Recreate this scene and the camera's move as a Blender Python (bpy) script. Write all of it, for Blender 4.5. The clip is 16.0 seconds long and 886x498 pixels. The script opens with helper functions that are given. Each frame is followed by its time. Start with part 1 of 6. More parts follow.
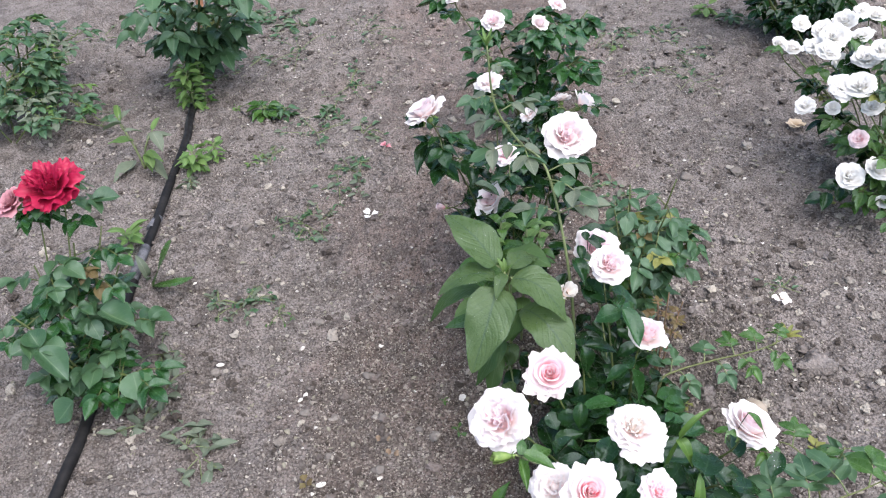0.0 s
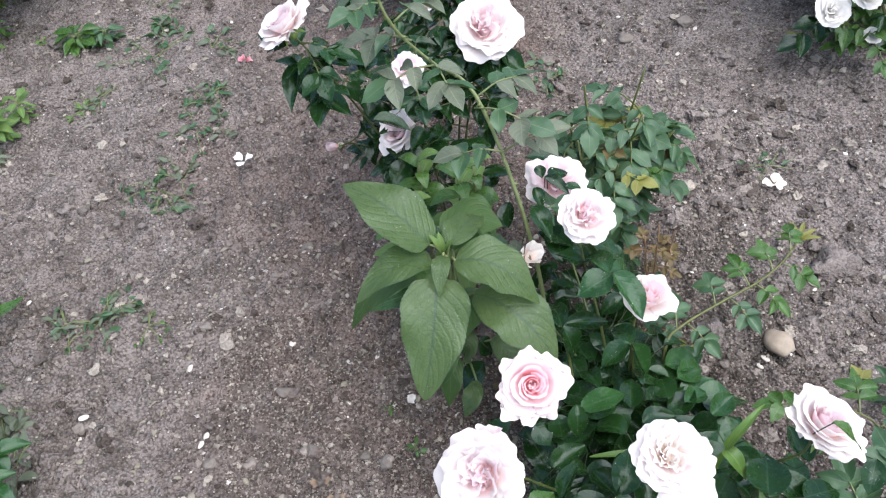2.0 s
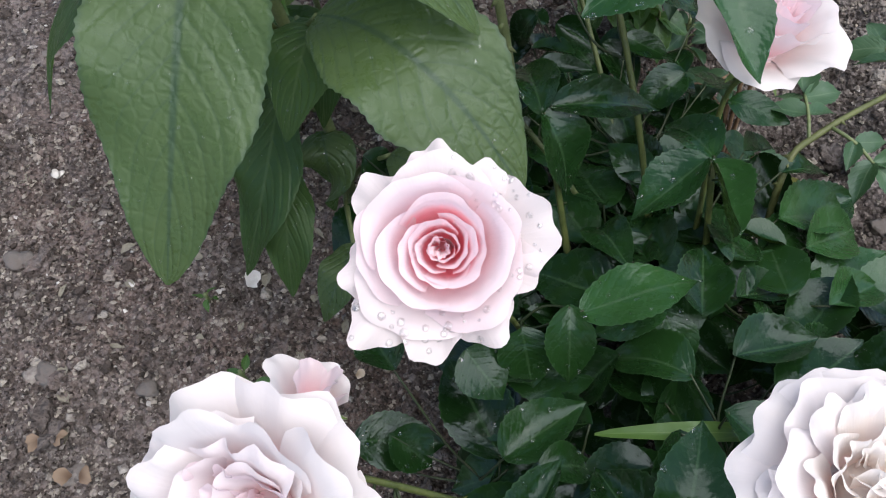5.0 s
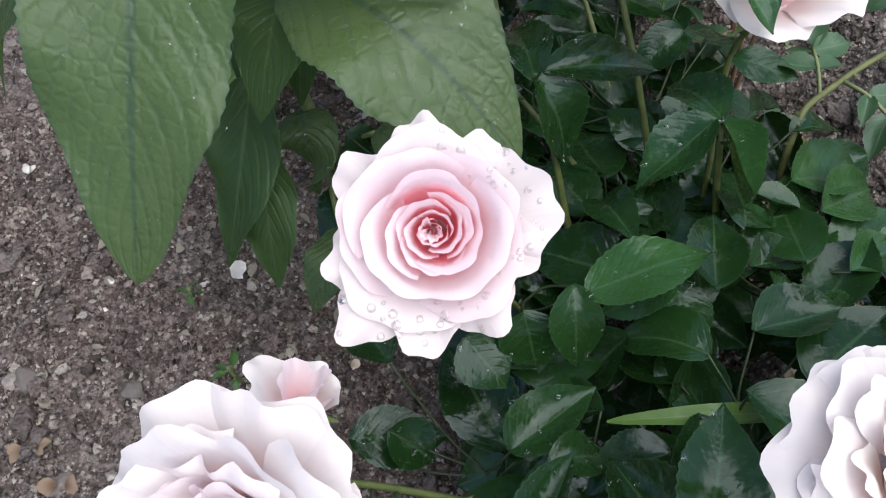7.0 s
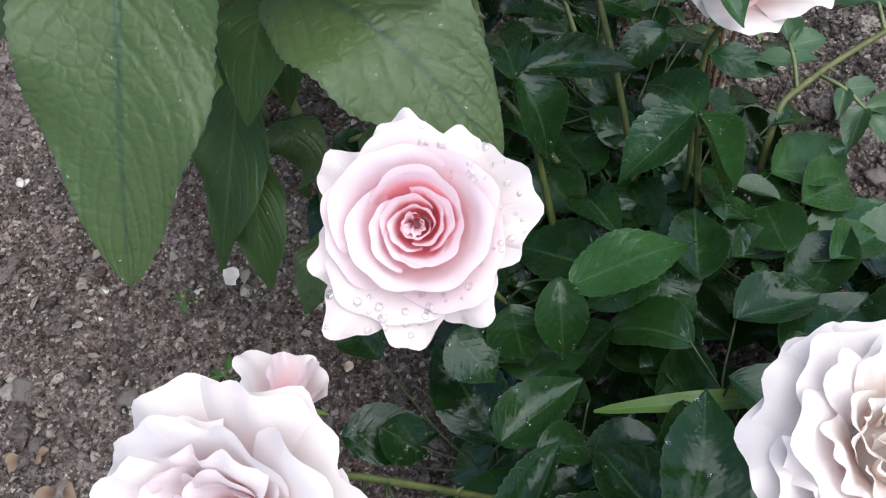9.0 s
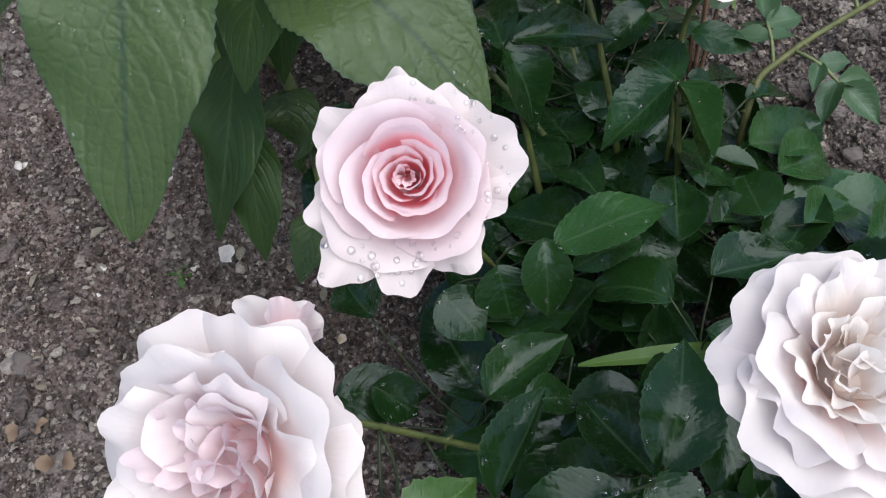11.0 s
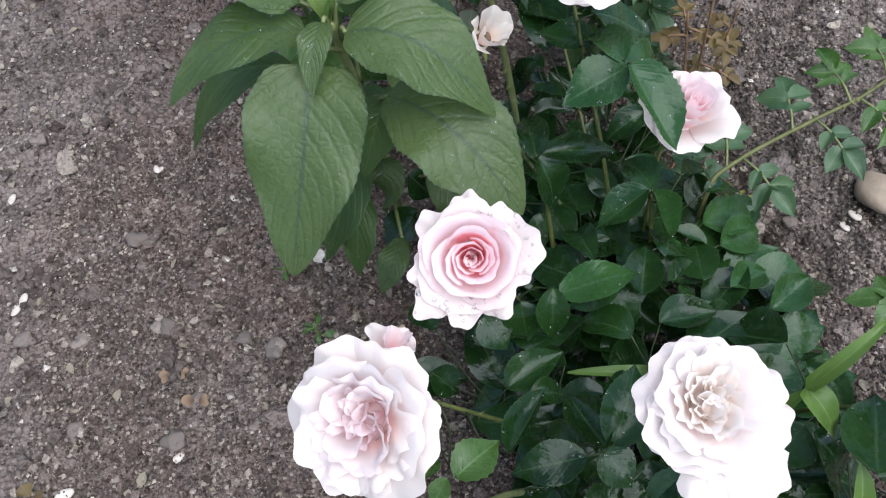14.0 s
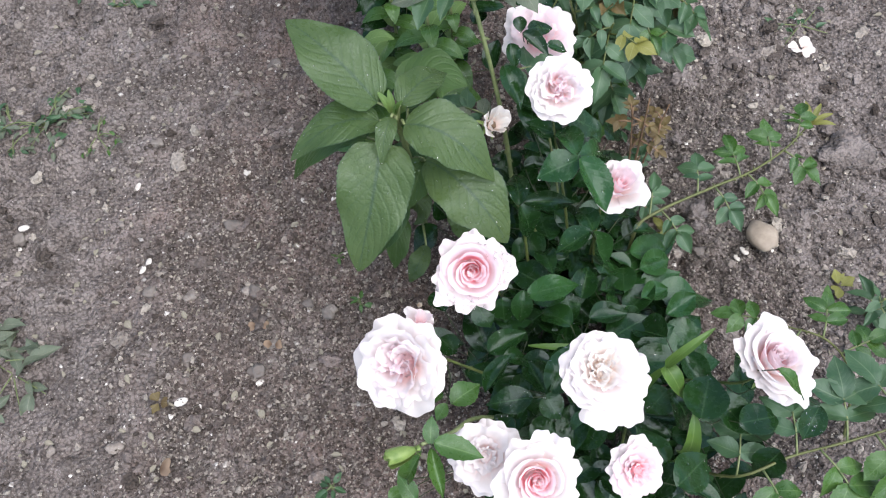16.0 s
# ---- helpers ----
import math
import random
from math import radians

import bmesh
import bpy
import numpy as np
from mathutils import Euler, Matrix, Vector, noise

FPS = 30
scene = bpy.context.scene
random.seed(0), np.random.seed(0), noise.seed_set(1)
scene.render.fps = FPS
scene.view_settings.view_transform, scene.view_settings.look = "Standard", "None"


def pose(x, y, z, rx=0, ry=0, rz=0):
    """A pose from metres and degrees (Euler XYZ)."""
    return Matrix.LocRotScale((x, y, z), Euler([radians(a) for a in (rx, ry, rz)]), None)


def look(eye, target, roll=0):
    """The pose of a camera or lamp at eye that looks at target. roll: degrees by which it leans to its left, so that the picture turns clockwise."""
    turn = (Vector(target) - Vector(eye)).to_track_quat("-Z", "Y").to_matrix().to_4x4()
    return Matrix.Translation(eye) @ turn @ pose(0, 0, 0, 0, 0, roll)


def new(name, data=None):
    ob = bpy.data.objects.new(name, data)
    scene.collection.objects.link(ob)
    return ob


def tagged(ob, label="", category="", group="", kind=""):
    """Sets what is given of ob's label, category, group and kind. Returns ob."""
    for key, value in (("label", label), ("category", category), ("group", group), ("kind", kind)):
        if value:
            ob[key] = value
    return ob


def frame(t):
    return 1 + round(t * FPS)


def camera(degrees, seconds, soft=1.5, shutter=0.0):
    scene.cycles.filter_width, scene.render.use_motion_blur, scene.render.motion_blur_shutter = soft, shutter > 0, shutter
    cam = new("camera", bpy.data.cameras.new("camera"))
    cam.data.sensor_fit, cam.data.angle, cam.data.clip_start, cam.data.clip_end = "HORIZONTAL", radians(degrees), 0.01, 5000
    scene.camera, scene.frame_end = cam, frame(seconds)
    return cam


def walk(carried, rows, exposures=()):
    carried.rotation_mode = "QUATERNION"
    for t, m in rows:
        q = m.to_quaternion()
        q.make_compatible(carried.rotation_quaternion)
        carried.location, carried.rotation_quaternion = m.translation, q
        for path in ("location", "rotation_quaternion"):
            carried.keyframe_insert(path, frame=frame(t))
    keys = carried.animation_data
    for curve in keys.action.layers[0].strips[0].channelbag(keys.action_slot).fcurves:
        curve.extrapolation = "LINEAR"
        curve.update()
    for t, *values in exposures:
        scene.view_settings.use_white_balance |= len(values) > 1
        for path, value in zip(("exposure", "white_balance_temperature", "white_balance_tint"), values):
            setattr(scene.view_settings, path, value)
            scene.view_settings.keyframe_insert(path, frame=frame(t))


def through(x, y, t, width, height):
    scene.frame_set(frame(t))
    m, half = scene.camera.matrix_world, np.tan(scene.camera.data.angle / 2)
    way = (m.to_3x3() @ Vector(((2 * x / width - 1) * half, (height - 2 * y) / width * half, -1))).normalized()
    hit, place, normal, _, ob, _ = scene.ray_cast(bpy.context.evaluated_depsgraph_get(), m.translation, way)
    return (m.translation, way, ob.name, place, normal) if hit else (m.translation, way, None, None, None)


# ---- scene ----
cam = camera(56.7, 16.0, 1.1)
PATH = [
    (0, (0.038, 0.01, 1.058), (-0.025, 1.554, -0.212), -2.2),
    (0.5, (0.075, 0.075, 1.042), (-0.034, 1.574, -0.278), -3.7),
    (1, (0.073, 0.157, 1.001), (0.068, 1.557, -0.427), -4.3),
    (1.5, (0.057, 0.274, 0.954), (0.077, 1.623, -0.521), -6.5),
    (2, (0.04, 0.369, 0.921), (0.159, 1.65, -0.61), -7.7),
    (2.5, (0.046, 0.42, 0.838), (0.17, 1.585, -0.783), -9.7),
    (3, (0.085, 0.49, 0.715), (0.034, 1.608, -0.942), -14.4),
    (3.5, (0.135, 0.546, 0.635), (-0.039, 1.661, -1.016), -14.4),
    (4, (0.154, 0.575, 0.569), (0.102, 1.689, -1.092), -9.2),
    (4.5, (0.141, 0.588, 0.49), (0.211, 1.672, -1.19), -7.6),
    (4.7, (0.142, 0.609, 0.466), (0.177, 1.685, -1.22), -8.9),
    (7, (0.144, 0.631, 0.435), (0.171, 1.645, -1.289), -12.0),
    (7.5, (0.143, 0.627, 0.437), (0.186, 1.649, -1.281), -11.8),
    (8, (0.143, 0.623, 0.438), (0.19, 1.646, -1.28), -12.1),
    (8.5, (0.145, 0.623, 0.437), (0.185, 1.647, -1.281), -12.7),
    (9, (0.147, 0.622, 0.437), (0.186, 1.658, -1.274), -12.8),
    (9.2, (0.144, 0.619, 0.435), (0.191, 1.656, -1.274), -12.2),
    (11.3, (0.142, 0.599, 0.439), (0.205, 1.644, -1.264), -11.8),
    (11.5, (0.141, 0.599, 0.439), (0.197, 1.638, -1.269), -11.8),
    (12, (0.137, 0.602, 0.443), (0.208, 1.617, -1.278), -9.9),
    (12.5, (0.133, 0.602, 0.462), (0.213, 1.614, -1.261), -8.7),
    (13, (0.131, 0.589, 0.51), (0.216, 1.564, -1.235), -8.7),
    (13.5, (0.134, 0.572, 0.566), (0.217, 1.531, -1.187), -7.8),
    (14, (0.131, 0.559, 0.622), (0.131, 1.501, -1.142), -10.3),
    (14.5, (0.131, 0.544, 0.689), (0.147, 1.451, -1.094), -9.0),
    (15, (0.125, 0.528, 0.771), (0.164, 1.425, -1.016), -6.5),
    (15.5, (0.124, 0.498, 0.842), (0.151, 1.375, -0.956), -5.8),
    (16, (0.128, 0.471, 0.891), (0.111, 1.329, -0.915), -6.9),
]

EXPOSURES = [(0.0, 2.32), (2.5, 2.27), (4.0, 1.97), (4.7, 1.8), (7.0, 1.88), (9.2, 1.88), (11.5, 1.54), (12.5, 1.50), (13.0, 1.70), (14.0, 1.94), (14.5, 2.04), (15.0, 2.08), (16.0, 2.1)]
walk(cam, [(t, look(eye, target, roll)) for t, eye, target, roll in PATH], EXPOSURES)

# ---- light: an overcast summer evening ----
world = bpy.data.worlds.new("overcast_sky")
scene.world = world
world.use_nodes = True
SUN_EL, SUN_AZ = radians(66), radians(135)
sky = world.node_tree.nodes.new("ShaderNodeTexSky")
sky.sky_type, sky.sun_disc = "NISHITA", False
sky.sun_elevation, sky.sun_rotation = SUN_EL, SUN_AZ
sky.air_density, sky.dust_density, sky.ozone_density = 1.0, 1.5, 1.0
back = world.node_tree.nodes["Background"]
back.inputs["Strength"].default_value = 0.06
world.node_tree.links.new(sky.outputs[0], back.inputs["Color"])
sun_data = bpy.data.lights.new("sun", "SUN")
sun_data.energy, sun_data.angle, sun_data.color = 1.5, radians(85), (1.0, 0.945, 0.915)
sun = new("sun", sun_data)
sun.matrix_world = look((8 * math.sin(SUN_AZ) * math.cos(SUN_EL), 8 * math.cos(SUN_AZ) * math.cos(SUN_EL), 8 * math.sin(SUN_EL)), (0, 0, 0))

R = random.Random(7)


# ---- materials ----
class Mat:
    """A node material under construction."""

    def __init__(self, name, rough=0.5, spec=0.5):
        self.m = bpy.data.materials.new(name)
        self.m.use_nodes = True
        self.t = self.m.node_tree
        self.b = self.t.nodes["Principled BSDF"]
        self.b.inputs["Roughness"].default_value = rough
        self.b.inputs["Specular IOR Level"].default_value = spec

    def node(self, kind, **values):
        n = self.t.nodes.new("ShaderNode" + kind)
        for k, v in values.items():
            n.inputs[int(k[1:]) if k[0] == "i" and k[1:].isdigit() else k].default_value = v
        return n

    def join(self, a, b):
        self.t.links.new(a, b)

    def put(self, sock, value):
        if isinstance(value, (int, float)):
            sock.default_value = value
        elif isinstance(value, tuple):
            sock.default_value = (*value, 1.0) if len(value) == 3 else value
        else:
            self.join(value, sock)

    def math(self, op, a, b=0.0, c=0.0, clamp=False):
        n = self.t.nodes.new("ShaderNodeMath")
        n.operation, n.use_clamp = op, clamp
        self.put(n.inputs[0], a)
        self.put(n.inputs[1], b)
        n.inputs[2].default_value = c
        return n.outputs[0]

    def mix(self, fac, a, b, blend="MIX"):
        n = self.t.nodes.new("ShaderNodeMix")
        n.data_type, n.blend_type = "RGBA", blend
        self.put(n.inputs[0], fac)
        self.put(n.inputs[6], a)
        self.put(n.inputs[7], b)
        return n.outputs[2]

    def span(self, v, a, b, c=0.0, d=1.0):
        n = self.t.nodes.new("ShaderNodeMapRange")
        n.interpolation_type = "SMOOTHSTEP"
        self.put(n.inputs[0], v)
        for k, x in zip((1, 2, 3, 4), (a, b, c, d)):
            n.inputs[k].default_value = x
        return n.outputs[0]

    def coord(self, which="Object"):
        if not hasattr(self, "tc"):
            self.tc = self.t.nodes.new("ShaderNodeTexCoord")
        return self.tc.outputs[which]

    def position(self):
        return self.t.nodes.new("ShaderNodeNewGeometry").outputs["Position"]

    def island(self):
        return self.t.nodes.new("ShaderNodeNewGeometry").outputs["Random Per Island"]

    def chance(self):
        return self.t.nodes.new("ShaderNodeObjectInfo").outputs["Random"]

    def noise(self, scale, detail=4.0, rough=0.6, at=None):
        n = self.node("TexNoise", Scale=scale, Detail=detail, Roughness=rough)
        self.join(at if at is not None else self.coord(), n.inputs["Vector"])
        return n.outputs["Fac"]

    def voronoi(self, scale, at=None, out="Distance", chaos=1.0):
        n = self.node("TexVoronoi", Scale=scale, Randomness=chaos)
        self.join(at if at is not None else self.coord(), n.inputs["Vector"])
        return n.outputs[out]

    def uv(self):
        s = self.t.nodes.new("ShaderNodeSeparateXYZ")
        self.join(self.coord("UV"), s.inputs[0])
        return s.outputs[0], s.outputs[1]

    def bump(self, height, strength=0.3, distance=0.001):
        n = self.node("Bump", Strength=strength, Distance=distance)
        self.join(height, n.inputs["Height"])
        self.join(n.outputs[0], self.b.inputs["Normal"])

    def colour(self, c):
        self.put(self.b.inputs["Base Color"], c)

    def rough(self, r):
        self.put(self.b.inputs["Roughness"], r)

    def thin(self, colour, share):
        """Lets part of the light shine through, as in a leaf or a petal."""
        tr = self.t.nodes.new("ShaderNodeBsdfTranslucent")
        self.put(tr.inputs[0], colour)
        mx = self.node("MixShader", Fac=share)
        out = self.t.nodes["Material Output"]
        self.join(self.b.outputs[0], mx.inputs[1])
        self.join(tr.outputs[0], mx.inputs[2])
        self.join(mx.outputs[0], out.inputs["Surface"])


def soil_material(name, lumps):
    m = Mat(name, 0.92, 0.25)
    at = m.position()
    big, mid, fine = m.noise(2.3, 3, 0.55, at), m.noise(19, 5, 0.7, at), m.noise(190, 4, 0.75, at)
    sep = m.t.nodes.new("ShaderNodeSeparateXYZ")
    m.join(at, sep.inputs[0])
    off = m.math("ADD", m.math("ABSOLUTE", m.math("SUBTRACT", sep.outputs[0], 0.08)), m.math("MULTIPLY", m.math("SUBTRACT", big, 0.5), 0.9))
    c = m.mix(m.span(off, 0.13, 0.40), (0.238, 0.182, 0.163), (0.250, 0.219, 0.206))
    # wet brown soil along the bushes, with the shade beneath them coloured in
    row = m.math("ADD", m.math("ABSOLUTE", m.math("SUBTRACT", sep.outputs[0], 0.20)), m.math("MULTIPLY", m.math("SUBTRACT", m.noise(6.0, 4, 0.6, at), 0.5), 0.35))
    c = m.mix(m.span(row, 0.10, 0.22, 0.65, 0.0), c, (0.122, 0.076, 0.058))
    # soil turns darker towards the near left, with a noisy border
    near_left = m.math("MULTIPLY", m.span(m.math("ADD", sep.outputs[1], m.math("MULTIPLY", big, 0.4)), 0.95, 1.18, 1.0, 0.0), m.span(m.math("ADD", sep.outputs[0], m.math("MULTIPLY", big, 0.2)), -0.04, 0.06, 1.0, 0.0))
    c = m.mix(m.math("MULTIPLY", near_left, 0.5), c, (0.135, 0.110, 0.100))
    patch = m.noise(8.5, 4, 0.7, at)
    c = m.mix(m.span(patch, 0.44, 0.66, 0.0, 0.5), c, (0.272, 0.245, 0.232))
    c = m.mix(m.span(mid, 0.40, 0.62, 0.0, 0.75), c, (0.095, 0.079, 0.071))
    c = m.mix(m.span(fine, 0.40, 0.70, 0.0, 0.5), c, (0.30, 0.274, 0.255))
    if lumps:
        k = m.island()
        c = m.mix(m.span(k, 0.0, 0.6, 0.85, 0.0), c, (0.052, 0.041, 0.033))
        c = m.mix(m.span(k, 0.60, 1.0, 0.0, 0.9), c, (0.46, 0.42, 0.36))
    else:
        grit = m.voronoi(420, at)
        pick = m.span(m.noise(150, 2, 0.5, at), 0.46, 0.54)
        speck = m.math("MULTIPLY", m.span(grit, 0.36, 0.24), pick)
        c = m.mix(m.math("MULTIPLY", speck, 0.35), c, (0.50, 0.47, 0.44))
        # near-black cell borders paint the shade in gaps between crumbs
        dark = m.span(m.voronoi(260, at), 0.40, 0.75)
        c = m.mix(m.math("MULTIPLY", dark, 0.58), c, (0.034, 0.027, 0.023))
    m.colour(c)
    crumb = m.math("ADD", m.math("MULTIPLY", m.voronoi(150, at), -1.6), m.math("MULTIPLY", m.voronoi(360, at), -0.8))
    h = m.math("ADD", m.math("MULTIPLY", fine, 1.2), crumb)
    m.bump(m.math("ADD", h, m.math("MULTIPLY", m.noise(520, 3, 0.7, at), 0.6)), 1.0, 0.0045)
    return m.m


def leaf_material(name, dark, light, vein, rough=0.38, veins=8.0, through=0.22, wet=0.25, slant=0.38, pleat=0.5, quilt=0.0, lines=0.35, lump=0.45, spec=0.42):
    m = Mat(name, rough, spec)
    # blue tint stands in for the sky's colour in the sheen
    m.b.inputs["Specular Tint"].default_value = (0.82, 0.95, 1.0, 1.0)
    x, y = m.uv()
    a = m.math("ABSOLUTE", m.math("MULTIPLY_ADD", x, 2.0, -1.0))
    rib = m.span(a, 0.07, 0.015)
    run = m.math("MULTIPLY", m.math("SUBTRACT", y, m.math("ADD", m.math("MULTIPLY", a, slant * 0.79), m.math("MULTIPLY", m.math("MULTIPLY", a, a), slant * 0.21))), veins)
    wave = m.math("ABSOLUTE", m.math("SUBTRACT", m.math("FRACT", run), 0.5))
    side = m.math("MULTIPLY", m.span(wave, 0.43, 0.5), m.span(a, 0.98, 0.5))
    at = m.position()
    blot = m.noise(60, 4, 0.6, at)
    c = m.mix(m.math("MULTIPLY", m.chance(), 0.75), dark, light)
    c = m.mix(m.span(blot, 0.35, 0.75, 0.0, 0.5), c, light)
    c = m.mix(m.math("MULTIPLY", side, lines), c, vein)
    c = m.mix(m.math("MULTIPLY", rib, 0.8), c, vein)
    edge = m.span(a, 0.93, 1.0)
    c = m.mix(m.math("MULTIPLY", edge, 0.6), c, vein)
    m.colour(c)
    m.rough(m.span(m.noise(140, 4, 0.65, at), 0.42, 0.58, max(rough - wet, 0.06), rough + 0.12))
    fine = m.noise(900, 2, 0.6, at)
    h = m.math("ADD", m.math("MULTIPLY", m.span(wave, 0.25, 0.5), -pleat), m.math("MULTIPLY", fine, 0.10))
    h = m.math("ADD", h, m.math("MULTIPLY", m.noise(170, 2, 0.5, at), lump))
    if quilt:
        net = m.node("TexVoronoi", Scale=190.0)
        net.feature = "DISTANCE_TO_EDGE"
        m.join(at, net.inputs["Vector"])
        h = m.math("ADD", h, m.math("MULTIPLY", m.span(net.outputs[0], 0.0, 0.25), quilt * 0.35))
        h = m.math("ADD", h, m.math("MULTIPLY", m.noise(45, 3, 0.55, at), quilt * 1.2))
    m.bump(h, 0.4, 0.0013)
    m.thin(m.mix(0.5, c, (0.13, 0.24, 0.04)), through)
    return m.m


def petal_material(name, heart, rim, lo, hi, through=0.42, spot=0.12, rough=0.5):
    """heart: colour at the foot of the petal; rim: at its edge."""
    m = Mat(name, rough, 0.35)
    x, y = m.uv()
    at = m.position()
    blot = m.noise(70, 4, 0.6, at)
    f = m.math("ADD", y, m.math("MULTIPLY", m.math("SUBTRACT", blot, 0.5), 0.35))
    c = m.mix(m.span(f, lo, hi), heart, rim)
    c = m.mix(m.span(m.noise(38, 3, 0.6, at), 0.60, 0.78, 0.0, spot), c, (0.62, 0.50, 0.36))
    m.colour(c)
    lines = m.node("TexNoise", Scale=1.0, Detail=2.0)
    mp = m.node("Mapping")
    mp.inputs["Scale"].default_value = (46, 3, 1)
    m.join(m.coord("UV"), mp.inputs[0])
    m.join(mp.outputs[0], lines.inputs["Vector"])
    m.bump(m.math("ADD", m.math("MULTIPLY", lines.outputs[0], 0.25), m.math("MULTIPLY", m.noise(110, 3, 0.6, at), 0.7)), 0.35, 0.0015)
    m.thin(c, through)
    return m.m


def plain_material(name, a, b, rough=0.6, scale=60.0, spec=0.4, bump=0.3):
    m = Mat(name, rough, spec)
    at = m.position()
    n = m.noise(scale, 5, 0.65, at)
    c = m.mix(m.span(n, 0.3, 0.7), a, b)
    m.colour(c)
    m.rough(m.span(m.noise(scale * 2.5, 3, 0.6, at), 0.3, 0.7, max(rough - 0.12, 0.1), min(rough + 0.12, 1)))
    m.bump(m.noise(scale * 5, 4, 0.65, at), bump, 0.002)
    return m.m


def pebble_material(name, per_island):
    m = Mat(name, 0.75, 0.35)
    at = m.position()
    k = m.island() if per_island else m.math("MULTIPLY", m.chance(), 0.62)
    ramp = m.t.nodes.new("ShaderNodeValToRGB")
    m.join(k, ramp.inputs[0])
    e = ramp.color_ramp.elements
    e[0].position, e[0].color = 0.0, (0.11, 0.10, 0.093, 1)
    e[1].position, e[1].color = 1.0, (0.74, 0.72, 0.68, 1)
    for pos, col in ((0.3, (0.17, 0.155, 0.14, 1)), (0.5, (0.235, 0.21, 0.185, 1)), (0.7, (0.33, 0.31, 0.28, 1)), (0.87, (0.50, 0.48, 0.45, 1))):
        e.new(pos).color = col
    c = m.mix(m.span(m.noise(220, 4, 0.7, at), 0.35, 0.65, 0.0, 0.75), ramp.outputs[0], (0.13, 0.108, 0.094))
    m.colour(c)
    m.bump(m.noise(420, 4, 0.7, at), 0.7, 0.002)
    return m.m


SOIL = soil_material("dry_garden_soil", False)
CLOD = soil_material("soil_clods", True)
GRIT = pebble_material("light_grit", True)
STONE = pebble_material("pebble_stone", False)
TAN_STONE = plain_material("tan_stone", (0.21, 0.175, 0.135), (0.29, 0.25, 0.205), 0.8, 45)
# rose_leaf is darkened for shade under the blooms; outer_rose_leaf is the lit tone
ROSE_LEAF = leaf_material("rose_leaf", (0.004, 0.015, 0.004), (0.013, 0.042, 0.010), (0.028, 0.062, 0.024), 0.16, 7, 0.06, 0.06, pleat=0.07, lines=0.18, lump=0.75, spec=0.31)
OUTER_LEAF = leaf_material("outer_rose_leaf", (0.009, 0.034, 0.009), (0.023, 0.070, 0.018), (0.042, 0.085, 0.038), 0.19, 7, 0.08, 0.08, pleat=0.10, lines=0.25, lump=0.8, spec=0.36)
FRESH_LEAF = leaf_material("fresh_rose_leaf", (0.026, 0.070, 0.014), (0.056, 0.120, 0.024), (0.096, 0.168, 0.056), 0.38, 8, 0.2, 0.15, pleat=0.12)
DULL_LEAF = leaf_material("dull_rose_leaf", (0.022, 0.058, 0.026), (0.052, 0.104, 0.045), (0.086, 0.137, 0.072), 0.42, 8, 0.15, 0.12, pleat=0.12)
WEED_LEAF = leaf_material("amaranth_leaf", (0.052, 0.094, 0.031), (0.090, 0.138, 0.050), (0.043, 0.078, 0.043), 0.40, 8, 0.4, 0.13, 0.38, 0.55, 0.85, lines=0.42)
# a deeper green for the amaranth's hanging leaves
HANGING_LEAF = leaf_material("hanging_amaranth_leaf", (0.036, 0.080, 0.022), (0.062, 0.118, 0.033), (0.096, 0.152, 0.060), 0.45, 8, 0.4, 0.12, 0.45, 0.6, 0.4)
LIME_LEAF = leaf_material("young_weed_leaf", (0.07, 0.14, 0.035), (0.13, 0.21, 0.06), (0.18, 0.27, 0.10), 0.5, 8, 0.3, 0.1)
GREY_LEAF = leaf_material("wilted_grey_leaf", (0.068, 0.089, 0.060), (0.119, 0.140, 0.098), (0.162, 0.174, 0.128), 0.6, 6, 0.15, 0.05)
RUST_LEAF = leaf_material("rusty_leaf", (0.085, 0.055, 0.022), (0.125, 0.095, 0.035), (0.15, 0.12, 0.06), 0.55, 7, 0.2, 0.1)
GOLD_LEAF = leaf_material("yellowing_leaf", (0.13, 0.14, 0.03), (0.21, 0.21, 0.05), (0.24, 0.24, 0.09), 0.5, 7, 0.25, 0.1)
BLADE = leaf_material("grass_blade", (0.06, 0.125, 0.022), (0.10, 0.18, 0.036), (0.15, 0.23, 0.07), 0.42, 1, 0.25, 0.1)
STALK = plain_material("dark_leaf_stalk", (0.014, 0.026, 0.010), (0.032, 0.046, 0.018), 0.5, 90)
STEM = plain_material("green_stem", (0.045, 0.065, 0.018), (0.085, 0.105, 0.030), 0.45, 90)
LIGHT_STEM = plain_material("pale_green_stem", (0.085, 0.115, 0.045), (0.145, 0.175, 0.075), 0.5, 90)
OLIVE_STEM = plain_material("olive_stem", (0.060, 0.072, 0.022), (0.105, 0.120, 0.042), 0.55, 90)
BROWN_STEM = plain_material("brown_woody_stem", (0.10, 0.060, 0.035), (0.20, 0.13, 0.075), 0.75, 110)
STAKE = plain_material("red_brown_stake", (0.22, 0.10, 0.055), (0.32, 0.17, 0.10), 0.8, 70)
SEPAL = plain_material("sepal_green", (0.09, 0.15, 0.035), (0.16, 0.23, 0.06), 0.5, 120)
# pale petals' heart colours: own blush plus painted warm light bounced between petals
WHITE_PETAL = petal_material("white_petal", (0.92, 0.74, 0.715), (0.79, 0.75, 0.748), 0.15, 0.80, 0.42, 0.08)
BLUSH_PETAL = petal_material("blush_petal", (0.91, 0.61, 0.64), (0.80, 0.69, 0.72), 0.15, 0.85, 0.45, 0.05)
